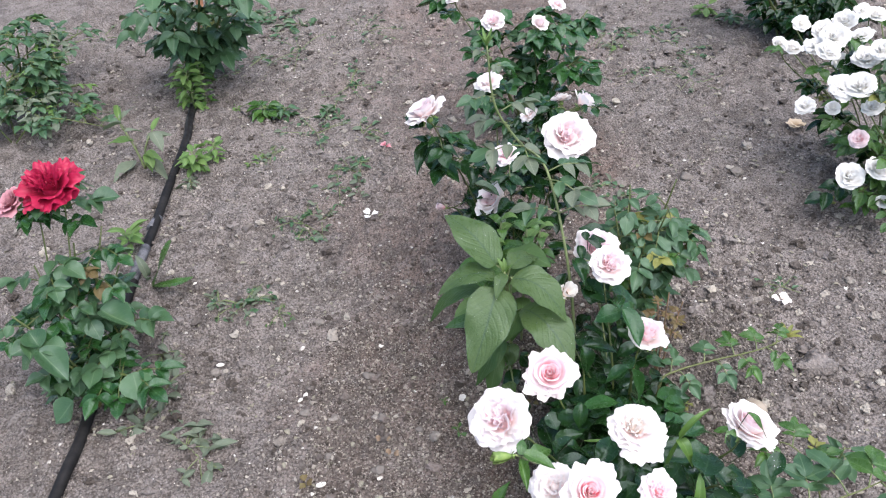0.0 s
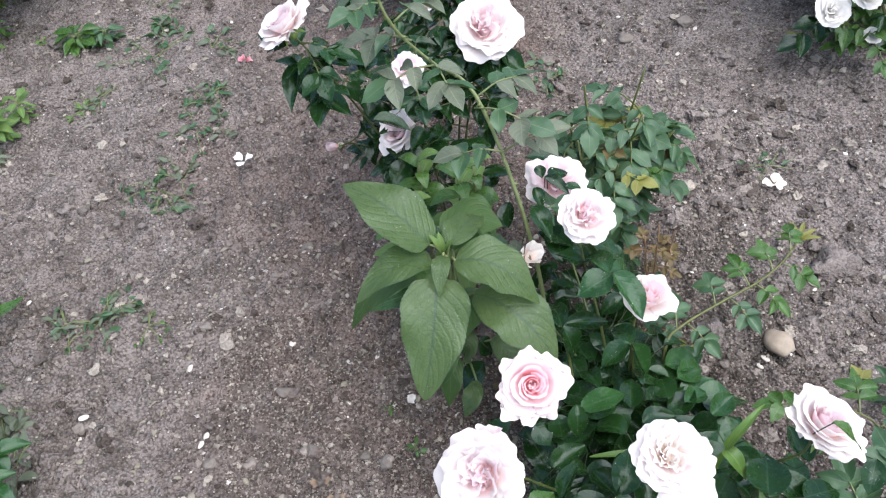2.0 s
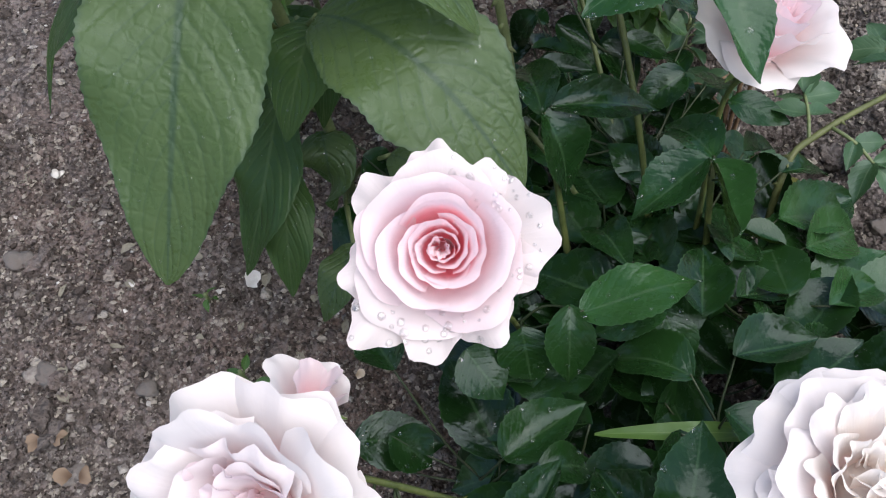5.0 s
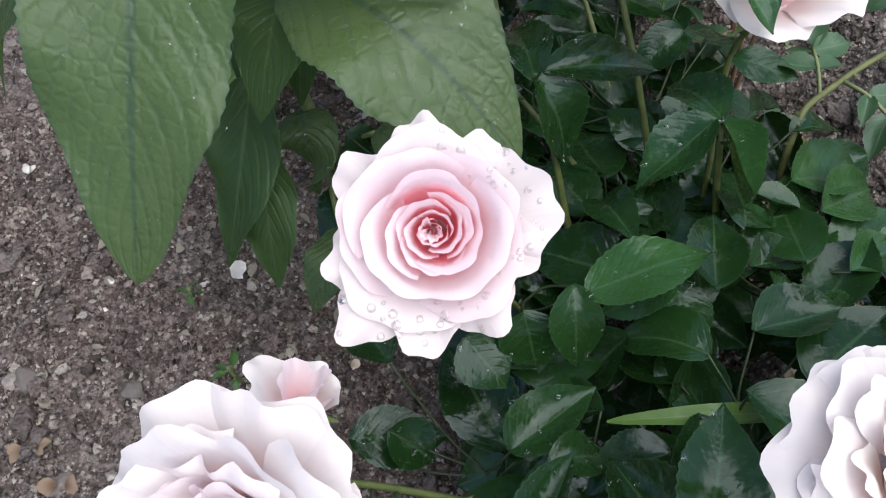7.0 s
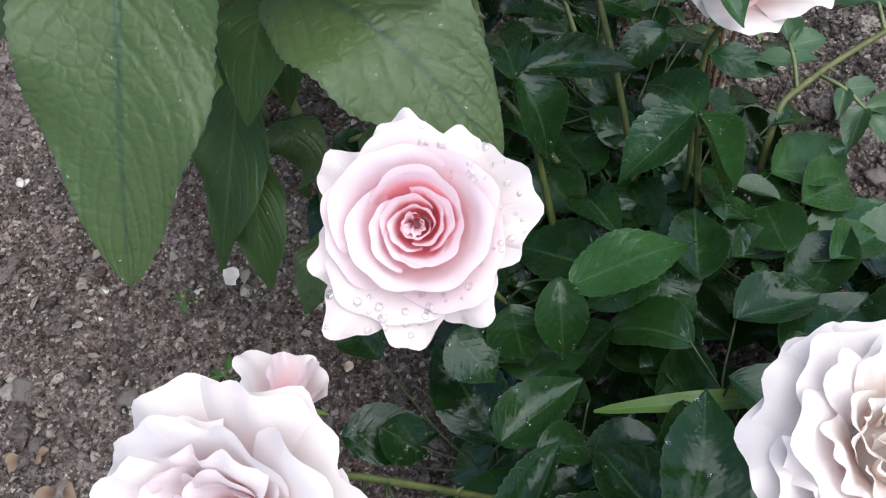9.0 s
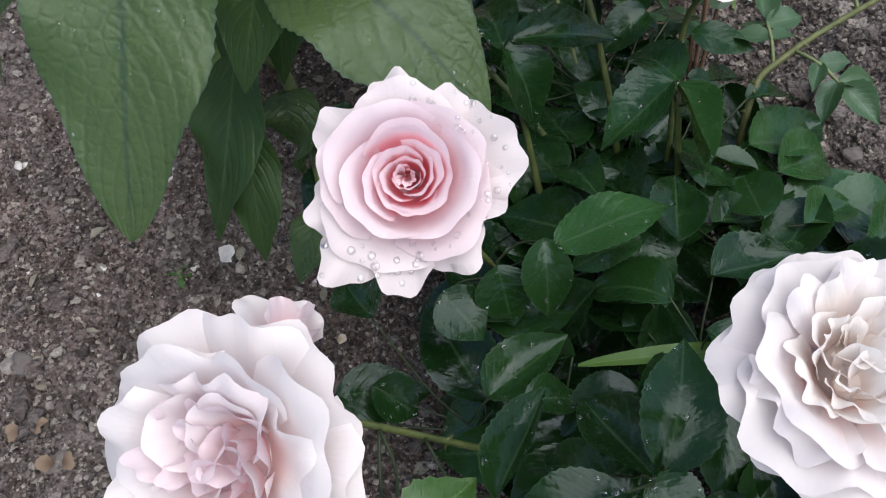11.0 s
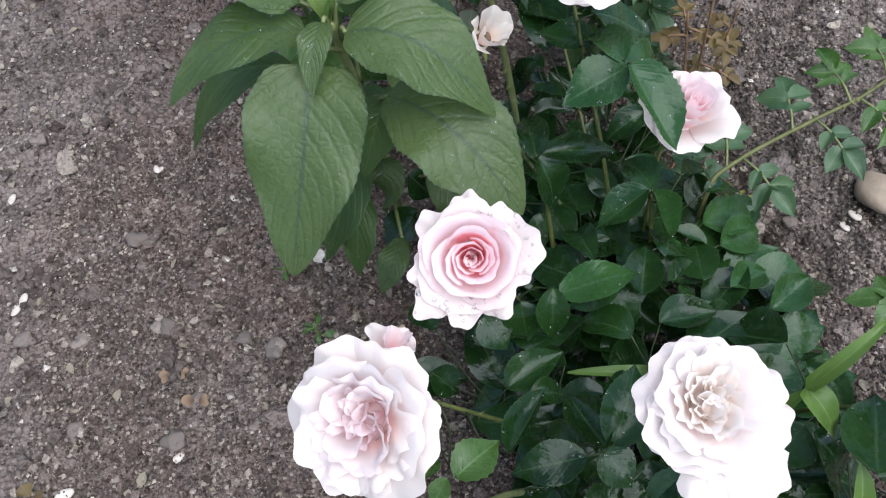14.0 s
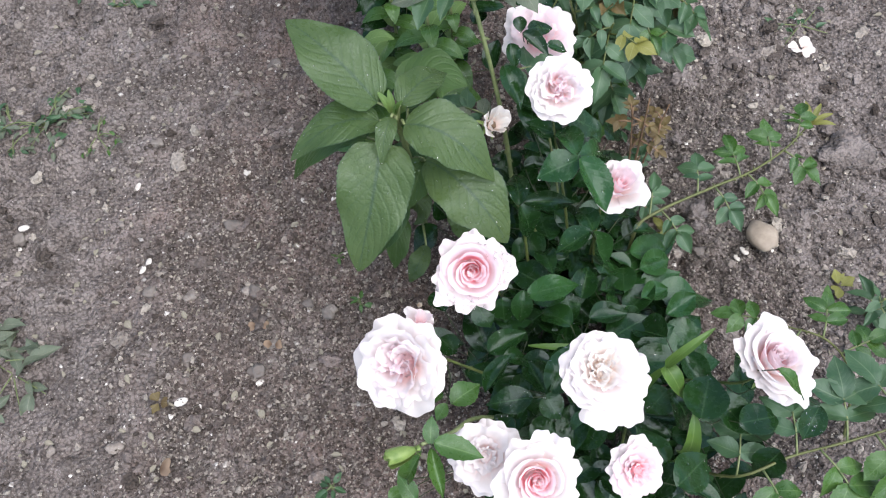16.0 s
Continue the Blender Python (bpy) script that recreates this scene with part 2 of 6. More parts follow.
PINK_PETAL = petal_material("pink_petal", (0.96, 0.43, 0.49), (0.89, 0.75, 0.78), 0.36, 0.84, 0.50, 0.0)
SOFT_PETAL = petal_material("soft_blush_petal", (0.94, 0.71, 0.70), (0.80, 0.735, 0.742), 0.15, 0.70, 0.42, 0.06)
CREAM_PETAL = petal_material("cream_petal", (0.93, 0.77, 0.69), (0.79, 0.75, 0.715), 0.15, 0.80, 0.42, 0.14)
SNOW_PETAL = petal_material("snow_petal", (0.80, 0.79, 0.71), (0.83, 0.82, 0.80), 0.05, 0.5, 0.42, 0.05)
RED_PETAL = petal_material("red_petal", (0.16, 0.003, 0.014), (0.34, 0.010, 0.050), 0.1, 0.9, 0.2, 0.0, 0.5)
WINE_PETAL = petal_material("faded_wine_petal", (0.25, 0.03, 0.05), (0.45, 0.22, 0.25), 0.1, 0.9, 0.15, 0.3, 0.6)
DRY_PETAL = petal_material("dry_petal", (0.36, 0.25, 0.15), (0.56, 0.46, 0.34), 0.1, 0.9, 0.2, 0.5, 0.7)
LITTER = leaf_material("dry_scraps", (0.16, 0.15, 0.11), (0.26, 0.235, 0.19), (0.30, 0.27, 0.22), 0.8, 4, 0.1, 0.05)
DRY_LEAF = petal_material("dry_brown_leaf", (0.10, 0.062, 0.038), (0.20, 0.145, 0.10), 0.1, 0.9, 0.15, 0.1, 0.75)
HOSE = plain_material("black_polythene", (0.005, 0.005, 0.006), (0.016, 0.015, 0.015), 0.55, 30, 0.15, 0.15)
TAPE = plain_material("dusty_grey_joint", (0.03, 0.03, 0.035), (0.13, 0.13, 0.145), 0.6, 60)
SHELL = plain_material("bleached_shell", (0.38, 0.355, 0.32), (0.56, 0.54, 0.50), 0.5, 80)


def water_material(name, share):
    """A clear drop: see-through, with a bright skin."""
    m = Mat(name, 0.03, 0.5)
    out = m.t.nodes["Material Output"]
    clear, shine = m.t.nodes.new("ShaderNodeBsdfTransparent"), m.t.nodes.new("ShaderNodeBsdfGlossy")
    clear.inputs[0].default_value = (1, 1, 1, 1)
    shine.inputs["Roughness"].default_value = 0.12
    mx = m.node("MixShader", Fac=share)
    m.join(clear.outputs[0], mx.inputs[1])
    m.join(shine.outputs[0], mx.inputs[2])
    m.join(mx.outputs[0], out.inputs["Surface"])
    return m.m


WATER = water_material("leaf_drop", 0.045)
DEW = water_material("petal_drop", 0.16)


# ---- mesh helpers ----
def mesh_of(name, verts, faces, mats, uvs=None, index=None, smooth=True):
    me = bpy.data.meshes.new(name)
    me.from_pydata([tuple(v) for v in verts], [], [tuple(int(i) for i in f) for f in faces])
    for m in mats if isinstance(mats, (list, tuple)) else [mats]:
        me.materials.append(m)
    if index is not None:
        me.polygons.foreach_set("material_index", np.asarray(index, dtype=np.int32))
    if uvs is not None:
        loops = np.empty(len(me.loops), dtype=np.int32)
        me.loops.foreach_get("vertex_index", loops)
        layer = me.uv_layers.new(name="UVMap")
        layer.data.foreach_set("uv", np.asarray(uvs, dtype=np.float32)[loops].ravel())
    me.polygons.foreach_set("use_smooth", np.full(len(me.polygons), smooth))
    me.update()
    return me


def grid_faces(n, m, start=0, wrap=False):
    """Quads of an n x m sheet of vertices, row by row."""
    out = []
    for i in range(n - 1):
        for j in range(m if wrap else m - 1):
            k = (j + 1) % m
            out.append((start + i * m + j, start + i * m + k, start + (i + 1) * m + k, start + (i + 1) * m + j))
    return out


def piece(name, me, parent=None, m=None, label=""):
    """Links a mesh as one object, under a thing or a part."""
    ob = new(name, me)
    if parent is not None:
        ob.parent = parent
    if m is not None:
        ob.matrix_basis = m
    if label:
        ob["label"] = label
    return ob


def thing(name, at, label, category, group=""):
    ob = new(name)
    ob.empty_display_size = 0.05
    ob.matrix_basis = Matrix.Translation(at)
    return tagged(ob, label, category, group)


def vec(p):
    return np.array(p, dtype=float)


def unit(v):
    return v / max(np.linalg.norm(v), 1e-9)


def smooth_path(points, steps=6):
    """A rounded line through the points (Catmull-Rom)."""
    p = [vec(q) for q in points]
    if len(p) == 2:
        return [p[0] + (p[1] - p[0]) * s for s in np.linspace(0, 1, steps + 1)]
    p = [2 * p[0] - p[1]] + p + [2 * p[-1] - p[-2]]
    out = []
    for i in range(1, len(p) - 2):
        for s in np.linspace(0, 1, steps, endpoint=False):
            a, b, c, d = p[i - 1 : i + 3]
            out.append(0.5 * (2 * b + (c - a) * s + (2 * a - 5 * b + 4 * c - d) * s**2 + (3 * b - a - 3 * c + d) * s**3))
    return out + [p[-2]]


class Tubes:
    """Collects round stalks into one mesh."""

    def __init__(self):
        self.v, self.f = [], []

    def add(self, points, r0, r1, sides=6, steps=5, wobble=0.0):
        line = smooth_path(points, steps)
        n, start = len(line), len(self.v)
        side = None
        for i, p in enumerate(line):
            d = unit(line[min(i + 1, n - 1)] - line[max(i - 1, 0)])
            if side is None:
                side = unit(np.cross(d, (0.31, 0.22, 0.93)))
            side = unit(side - d * (side @ d))
            up = np.cross(d, side)
            r = r0 + (r1 - r0) * i / (n - 1) + wobble * r0 * (R.random() - 0.5)
            for k in range(sides):
                a = 2 * math.pi * k / sides
                self.v.append(p + r * (math.cos(a) * side + math.sin(a) * up))
        self.f += grid_faces(n, sides, start, True)
        self.f.append(tuple(range(start, start + sides))[::-1])
        self.f.append(tuple(start + (n - 1) * sides + k for k in range(sides)))

    def thorn(self, at, way, size):
        side = unit(np.cross(way, (0.3, 0.2, 0.9)))
        up = np.cross(way, side)
        s = len(self.v)
        for k in range(4):
            a = math.pi / 2 * k
            self.v.append(at + 0.35 * size * (math.cos(a) * side + math.sin(a) * up))
        self.v.append(at + way * size)
        self.f += [(s + k, s + (k + 1) % 4, s + 4) for k in range(4)]

    def mesh(self, name, mat, origin=(0, 0, 0)):
        return mesh_of(name, [v - vec(origin) for v in self.v], self.f, mat)


# ---- leaves ----
def leaflet_mesh(seed, mat, fold, droop, fat=1.0, teeth=0.05, rows=15, twist=0.0, point=0.9):
    """A leaf blade of length 1 along y and width 1, folded along its midrib, with toothed edges."""
    rng = random.Random(seed)
    ph = rng.uniform(0, 6)
    v, uv = [], []
    for i in range(rows):
        s = i / (rows - 1)
        w = 0.5 * fat * (math.sin(math.pi * s**0.82) ** (0.72 if s < 0.43 else 0.98) if 0 < s < 1 else 0.02)
        if s > 0.8:
            w *= 1 - (s - 0.8) * point
        w *= 1 + (teeth if i % 2 else -teeth)
        bend = -droop * s * s + 0.03 * math.sin(5 * s + ph)
        for k in (-1, -0.55, 0, 0.55, 1):
            wave = 0.03 * math.sin(9 * s + ph + k) * abs(k)
            tw = twist * s * k
            v.append((k * w * math.cos(fold), s - 0.04 * abs(k) * (1 - s), bend + abs(k) * w * math.sin(fold) + wave + tw * w))
            uv.append((0.5 + 0.5 * k, s))
    return mesh_of("leaf", v, grid_faces(rows, 5), mat, uv)


def leaf_set(mat, base, **kw):
    return [leaflet_mesh(base + i, mat, f, d, twist=t, **kw) for i, (f, d, t) in enumerate(((0.25, 0.08, 0.1), (0.40, 0.18, -0.15), (0.12, 0.22, 0.2), (0.50, 0.05, 0.0), (0.05, 0.12, -0.25), (0.30, 0.30, 0.15)))]


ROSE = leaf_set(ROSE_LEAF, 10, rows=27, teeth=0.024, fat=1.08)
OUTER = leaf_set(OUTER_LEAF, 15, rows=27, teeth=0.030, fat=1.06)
BROAD = leaf_set(OUTER_LEAF, 25, rows=27, teeth=0.026)
FRESH = leaf_set(FRESH_LEAF, 20)
DULL = leaf_set(DULL_LEAF, 30)
ROUND = leaf_set(DULL_LEAF, 80, fat=1.3, point=0.5, rows=17, teeth=0.03)
LIME = leaf_set(LIME_LEAF, 40, teeth=0.02)
GREY = leaf_set(GREY_LEAF, 50, teeth=0.03)
RUST = leaf_set(RUST_LEAF, 60)
GOLD = leaf_set(GOLD_LEAF, 70)


def frame_of(base, tip, roll=0.0, up=(0, 0, 1)):
    """Axes of a leaf: along, across and its upper face."""
    d = unit(vec(tip) - vec(base))
    n = vec(up) - d * (vec(up) @ d)
    n = unit(n if np.linalg.norm(n) > 0.05 else np.cross(d, (1, 0, 0)))
    x = np.cross(d, n)
    c, s = math.cos(roll), math.sin(roll)
    return d, c * x + s * n, -s * x + c * n


def leaf(parent, kinds, base, tip, width, roll=0.0, name="leaf", up=(0, 0, 1)):
    """One blade from base to tip, under its plant."""
    d, x, n = frame_of(base, tip, roll, up)
    length = float(np.linalg.norm(vec(tip) - vec(base)))
    at = vec(base) - vec(parent.matrix_basis.translation)
    m = Matrix(((*[x[0] * width], d[0] * length, n[0] * length, at[0]), (x[1] * width, d[1] * length, n[1] * length, at[1]), (x[2] * width, d[2] * length, n[2] * length, at[2]), (0, 0, 0, 1)))
    return piece(name, R.choice(kinds), parent, m)


def spray(parent, tubes, kinds, root, way, length, size, pairs=2, droop=0.3, stalk=0.0009):
    """A compound leaf: a stalk with pairs of leaflets and one at its end."""
    way = unit(vec(way))
    end = vec(root) + way * length + vec((0, 0, -droop * length * 0.5))
    mid = vec(root) + way * length * 0.5 + vec((0, 0, 0.04 * length))
    tubes.add([root, mid, end], stalk * 1.3, stalk, 5, 3)
    side = unit(np.cross(way, (0, 0, 1)))
    line = smooth_path([root, mid, end], 6)
    fall = vec((0, 0, -droop))
    leaf(parent, kinds, end, end + unit(way + fall * 0.8) * size, size * R.uniform(0.58, 0.7), R.uniform(-0.3, 0.3))
    for k in range(pairs):
        p = line[int((len(line) - 1) * (0.92 - 0.42 * k))]
        for s in (-1, 1):
            w = unit(side * s + way * R.uniform(0.25, 0.6) + fall * R.uniform(0.4, 1.3))
            z = size * R.uniform(0.78, 0.98) * (1 - 0.12 * k)
            leaf(parent, kinds, p, p + w * z, z * R.uniform(0.56, 0.7), R.uniform(-0.45, 0.45))


def blade(parent, name, mat, base, ctrl, tip, width, rows=25, cols=11, pleat=0.0, ribs=11, fold=0.15, shape=0.8, roll=0.0, teeth=0.0, peak=0.45, rim=0.0, up=(0, 0, 1)):
    """A single large leaf along a bent midrib, pleated between its side veins."""
    b, c, t = vec(base), vec(ctrl), vec(tip)
    o = vec(parent.matrix_basis.translation)
    length = float(np.linalg.norm(t - b))
    v, uv = [], []
    for i in range(rows):
        s = i / (rows - 1)
        p = (1 - s) ** 2 * b + 2 * s * (1 - s) * c + s * s * t
        d = unit(2 * (1 - s) * (c - b) + 2 * s * (t - c))
        dd, x, n = frame_of(p, p + d, roll, up)
        q = s ** (math.log(0.5) / math.log(peak))
        w = 0.5 * width * max(math.sin(math.pi * q), 0.0) ** (shape * (0.62 if s < peak else 1.0)) * (1 - 0.3 * max(0.0, s - 0.6)) + 0.0006
        w *= 1 + teeth * (1 if i % 2 else -1) + rim * 0.35 * math.sin(19 * s + 40 * width)
        for j in range(cols):
            k = 2 * j / (cols - 1) - 1
            lift = abs(k) * w * fold
            lift -= pleat * length * math.cos(2 * math.pi * ribs * (s - 0.30 * abs(k) - 0.08 * k * k)) * (0.35 + abs(k)) * (1 - abs(k) ** 8)
            lift += rim * w * math.sin(14 * s + 2 * k) * k * k
            v.append(p + x * k * w * math.cos(fold) + n * lift - o)
            uv.append((0.5 + 0.5 * k, s))
    return piece(name, mesh_of(name, v, grid_faces(rows, cols), mat, uv), parent)


# ---- blooms ----
def petal_sheet(rng, a0, foot, length, lean0, lean1, curl, half, cup=0.0, spiral=0.0, ruffle=0.05, tip=0.04, mat=None, rows=13, cols=27, lift=0.0, notch=0.26, roll=0.0, wave=0.035, frill=0.012, shift=(0.0, 0.0)):
    """One petal as a bent sheet round the bloom's axis z. Leans are degrees from that axis at its foot and its rim."""
    ph, ph2 = rng.uniform(0, 6.28), rng.uniform(0, 6.28)
    fine = 120
    r, z, prof = foot, lift, []
    for i in range(fine + 1):
        s = i / fine
        prof.append((r, z))
        lean = radians(lean0 + (lean1 - lean0) * s**1.2) + radians(curl) * max(0, (s - 0.68) / 0.32) ** 2
        r += length / fine * math.sin(lean)
        z += length / fine * math.cos(lean)
    v, uv = [], []
    for i in range(rows):
        s = i / (rows - 1)
        for j in range(cols):
            u = 2 * j / (cols - 1) - 1
            e = s * (1 - notch * abs(u) ** 2.6 + tip * math.exp(-((u / 0.30) ** 2)) + wave * math.sin(5 * u + ph) * s + (0.4 * wave * math.sin(12 * u + ph2) + frill * (math.sin(9.5 * u + ph) + 0.7 * math.sin(17 * u + ph2))) * s) / (1 + 0.85 * tip)
            k = min(max(e * fine, 0), fine)
            f, g = int(min(k, fine - 1)), k - int(min(k, fine - 1))
            rr = prof[f][0] * (1 - g) + prof[f + 1][0] * g
            zz = prof[f][1] * (1 - g) + prof[f + 1][1] * g
            w = half * (0.55 + 0.45 * min(1, s / 0.55) ** 0.8)
            a = radians(a0 + u * w)
            rr = rr * (1 + spiral * u) + length * ruffle * s * s * (math.sin(4.5 * u + ph) * 0.6 + 0.45 * s * s * math.sin(13 * u + ph2))
            zz += length * (cup * u * u * s + ruffle * s * s * (math.sin(6 * u + ph2) + 0.5 * s * s * math.sin(14 * u + ph)))
            zz -= roll * length * u * u * s**3
            rr *= 1 - 0.25 * roll * u * u * s**3
            v.append((rr * math.cos(a) + shift[0], rr * math.sin(a) + shift[1], zz))
            uv.append((0.5 + 0.5 * u, s))
    return mesh_of("petal", v, grid_faces(rows, cols), mat, uv)


def bloom_petals(kind, seed, tint, rows=13, cols=27):
    """Petal meshes of a bloom about 1 across. kind: how far it has opened."""

    def petal_mesh(*values, **options):
        return petal_sheet(*values, rows=rows, cols=cols, **options)

    rng = random.Random(seed)
    j = rng.uniform
    inner, mid, outer = tint
    out = []

    def core(r, top, mat):
        v, f = [], []
        for k in range(7):
            b = math.pi / 2 * k / 6
            for n in range(10):
                a = math.pi * n / 5
                q = r * math.cos(b) * (1 + 0.12 * math.sin(3 * a + k)) + 0.001
                v.append((q * math.cos(a), q * math.sin(a), top * math.sin(b) ** 0.8))
        f = grid_faces(7, 10, 0, True)
        out.append(mesh_of("petal_core", v, f, mat, [(0.5, 0.6)] * len(v)))

    if kind != "bud":
        core(0.15, 0.035, mid)
    if kind == "spiral":  # wound heart in a rolled cup, above broad outer petals with pointed tips
        core(0.045, 0.10, inner)
        for i in range(4):
            out.append(petal_mesh(rng, 95 * i + j(-20, 20), 0.004, 0.225 + 0.008 * i, 6, 5 + 2 * i, 40, 62, 0, 0.3, 0.03, 0.03, inner, notch=0.2, wave=0.012, frill=0.006, shift=(j(-0.016, 0.016), j(-0.016, 0.016))))
        for i in range(11):
            top = 0.022 + 0.0148 * i
            ln = 0.255 + 0.0062 * i
            lean = math.degrees(math.asin(0.45 * top / ln))
            out.append(petal_mesh(rng, 137.5 * i + j(-14, 14), max(0.55 * top, 0.006), ln + j(-0.006, 0.006), lean + 12, lean - 14, 30 + 4 * i, 100 - 3 * i, 0, 0.17, 0.02, 0.03, inner, notch=0.14, wave=0.012, frill=0.006, shift=(j(-0.012, 0.012), j(-0.012, 0.012))))
        for i in range(4):
            out.append(petal_mesh(rng, 137.5 * i + 60 + j(-8, 8), 0.11, 0.335 + 0.014 * i, 30 + 5 * i, -2 + 8 * i, 88 + 4 * i, 78 - 3 * i, 0.0, 0.06, 0.02, 0.02, inner if i < 1 else mid, notch=0.16, roll=0.05, wave=0.014, frill=0.006))
        for i in range(5):
            out.append(petal_mesh(rng, 137.5 * i + 25 + j(-8, 8), 0.085, 0.385 + 0.010 * i, 52 + i, 32 + 6 * i, 66, 62 - i, 0.02, 0.03, 0.03, 0.06, mid if i < 3 else outer, lift=-0.006 * i, notch=0.18, roll=0.16, wave=0.018, frill=0.008))
        for a, reach, wide in ((92, 0.50, 34), (138, 0.48, 40), (186, 0.50, 36), (221, 0.58, 34), (250, 0.53, 36), (292, 0.50, 40), (340, 0.45, 46), (8, 0.55, 46), (48, 0.46, 38)):
            out.append(petal_mesh(rng, a + j(-3, 3), 0.06, reach - 0.03 + j(-0.01, 0.01), 62, 75 + j(-5, 7), 24, wide, 0.02, 0.0, 0.05, 0.14, outer, lift=-0.035 + j(-0.01, 0.01), notch=0.27, roll=0.26, wave=0.02, frill=0.012))
    elif kind == "full":  # quartered heart of folded petals inside broad, frilled, layered ones
        core(0.12, 0.13, inner)
        turn = j(0, 90)
        for q in range(4):
            t = turn + 90 * q + j(-20, 20)
            off = (0.085 * math.cos(radians(t)), 0.085 * math.sin(radians(t)))
            for i in range(3):
                out.append(petal_mesh(rng, t + (0, 180, 70)[i] + j(-20, 20), 0.006 + 0.018 * i, 0.24 + 0.016 * i + j(-0.015, 0.02), 14 + 5 * i, 2 + 10 * i, 44 + j(-12, 22), 96 - 10 * i, 0.0, j(-0.12, 0.12), 0.03, 0.03, inner if i < 2 else mid, notch=0.2, roll=0.1, wave=0.02, frill=0.008, shift=off))
        for i in range(8):
            out.append(petal_mesh(rng, 137.5 * i + j(-30, 30), 0.095 + j(-0.02, 0.02), 0.27 + 0.010 * i + j(-0.03, 0.03), 26 + 3 * i + j(-6, 8), 12 + 5 * i + j(-16, 14), 60 + j(-45, 30), 58 - i + j(-14, 10), 0.0, j(-0.14, 0.16), 0.085, 0.03, inner if i < 2 else mid if i < 5 else outer, notch=0.20, roll=j(-0.04, 0.14), wave=0.03, frill=0.014))
        for i in range(5):
            out.append(petal_mesh(rng, 137.5 * i + 40 + j(-22, 22), 0.09, 0.355 + 0.012 * i + j(-0.03, 0.025), 50 + 2 * i + j(-6, 6), 38 + 7 * i + j(-12, 12), 46 + j(-30, 24), 62 - i + j(-10, 8), 0.0, j(-0.06, 0.10), 0.08, 0.03, outer, lift=-0.005 * i, notch=0.18, roll=j(0.0, 0.2), wave=0.03, frill=0.013))
        for i in range(7):
            out.append(petal_mesh(rng, 51.4 * i + j(-12, 12), 0.08, 0.405 + j(-0.04, 0.03), 64, 80 + j(-8, 8), 30, 52, 0.0, 0.0, 0.055, 0.02, outer, lift=-0.035, notch=0.15, roll=0.14, wave=0.025, frill=0.014))
    elif kind == "scrap":  # a few crumpled petals left together
        core(0.10, 0.20, inner)
        for i in range(5):
            out.append(petal_mesh(rng, 137.5 * i + j(-25, 25), 0.05 + 0.010 * i, 0.46 + j(-0.08, 0.08), 14 + 6 * i, 4 + 8 * i + j(-8, 8), 50 + j(-25, 25), 84 - 4 * i, 0.0, j(-0.1, 0.1), 0.05, 0.05, mid if i < 3 else outer, notch=0.2, roll=0.1, frill=0.02))
    elif kind == "ragged":  # crowded heart of broad folded petals and a broad skirt
        q = 2.0
        core(0.115, 0.215, inner)
        for i in range(15):
            out.append(petal_mesh(rng, 137.5 * i + j(-30, 30), 0.010 + 0.0075 * i, 0.275 + 0.004 * i + j(-0.02, 0.02), 8 + j(-6, 10), -4 + 2.6 * i + j(-7, 7), 30 + 2 * i + j(-14, 18), 66 - 1.6 * i + j(-8, 8), 0.0, j(-0.2, 0.2), 0.085 * q, 0.03, inner if i < 5 else mid, notch=0.24))
        for i in range(9):
            out.append(petal_mesh(rng, 137.5 * i + 15 + j(-12, 12), 0.09, 0.32 + 0.008 * i, 40 + 3 * i, 36 + 5 * i, 56 + j(-12, 16), 54 - i, 0.02, 0.03, 0.085 * q, 0.05, outer if i > 3 else mid, notch=0.28, roll=0.08))
        for i in range(9):
            out.append(petal_mesh(rng, 40 * i + j(-10, 10), 0.08, 0.385 + j(-0.03, 0.03), 64, 80 + j(-6, 10), 40, 36, 0.0, 0.0, 0.10 * q, 0.05, outer, lift=-0.03, notch=0.24, roll=0.10))
    elif kind == "cup":  # half open: tall wound heart and large outer petals
        core(0.035, 0.44, inner)
        for i in range(7):
            out.append(petal_mesh(rng, 137.5 * i, 0.006 + 0.009 * i, 0.50 + 0.004 * i, 12 + 2 * i, -6 + 3 * i, 12, 110 - 5 * i, 0, 0.2, 0.02, 0.02, inner if i < 3 else mid))
        for i in range(4):
            out.append(petal_mesh(rng, 137.5 * i + 30, 0.07, 0.54, 26 + 3 * i, 8 + 6 * i, 60, 70, 0, 0.06, 0.04, 0.04, mid if i < 2 else outer, notch=0.3))
        for i in range(4):
            out.append(petal_mesh(rng, 90 * i + j(-14, 14), 0.06, 0.56 + j(-0.04, 0.04), 56 + j(-6, 6), 60 + j(-8, 16), 60, 58, 0.04, 0.02, 0.05, 0.07, outer, lift=-0.02, notch=0.26, roll=0.16, wave=0.02))
    elif kind == "flat":  # blown open, loose petals
        core(0.09, 0.14, inner)
        for i in range(12):
            out.append(petal_mesh(rng, 137.5 * i + j(-25, 25), 0.01 + 0.009 * i, 0.24 + j(-0.03, 0.05), j(5, 20), 16 + 4 * i, j(-20, 50), j(44, 66), 0, j(-0.15, 0.15), 0.07, 0.02, inner if i < 6 else mid))
        for i in range(7):
            out.append(petal_mesh(rng, 137.5 * i + 22, 0.06, 0.36 + j(-0.03, 0.03), 50 + 2 * i, 54 + 4 * i, 40 + j(-16, 20), 54, 0.04, 0.03, 0.06, 0.03, mid, notch=0.2))
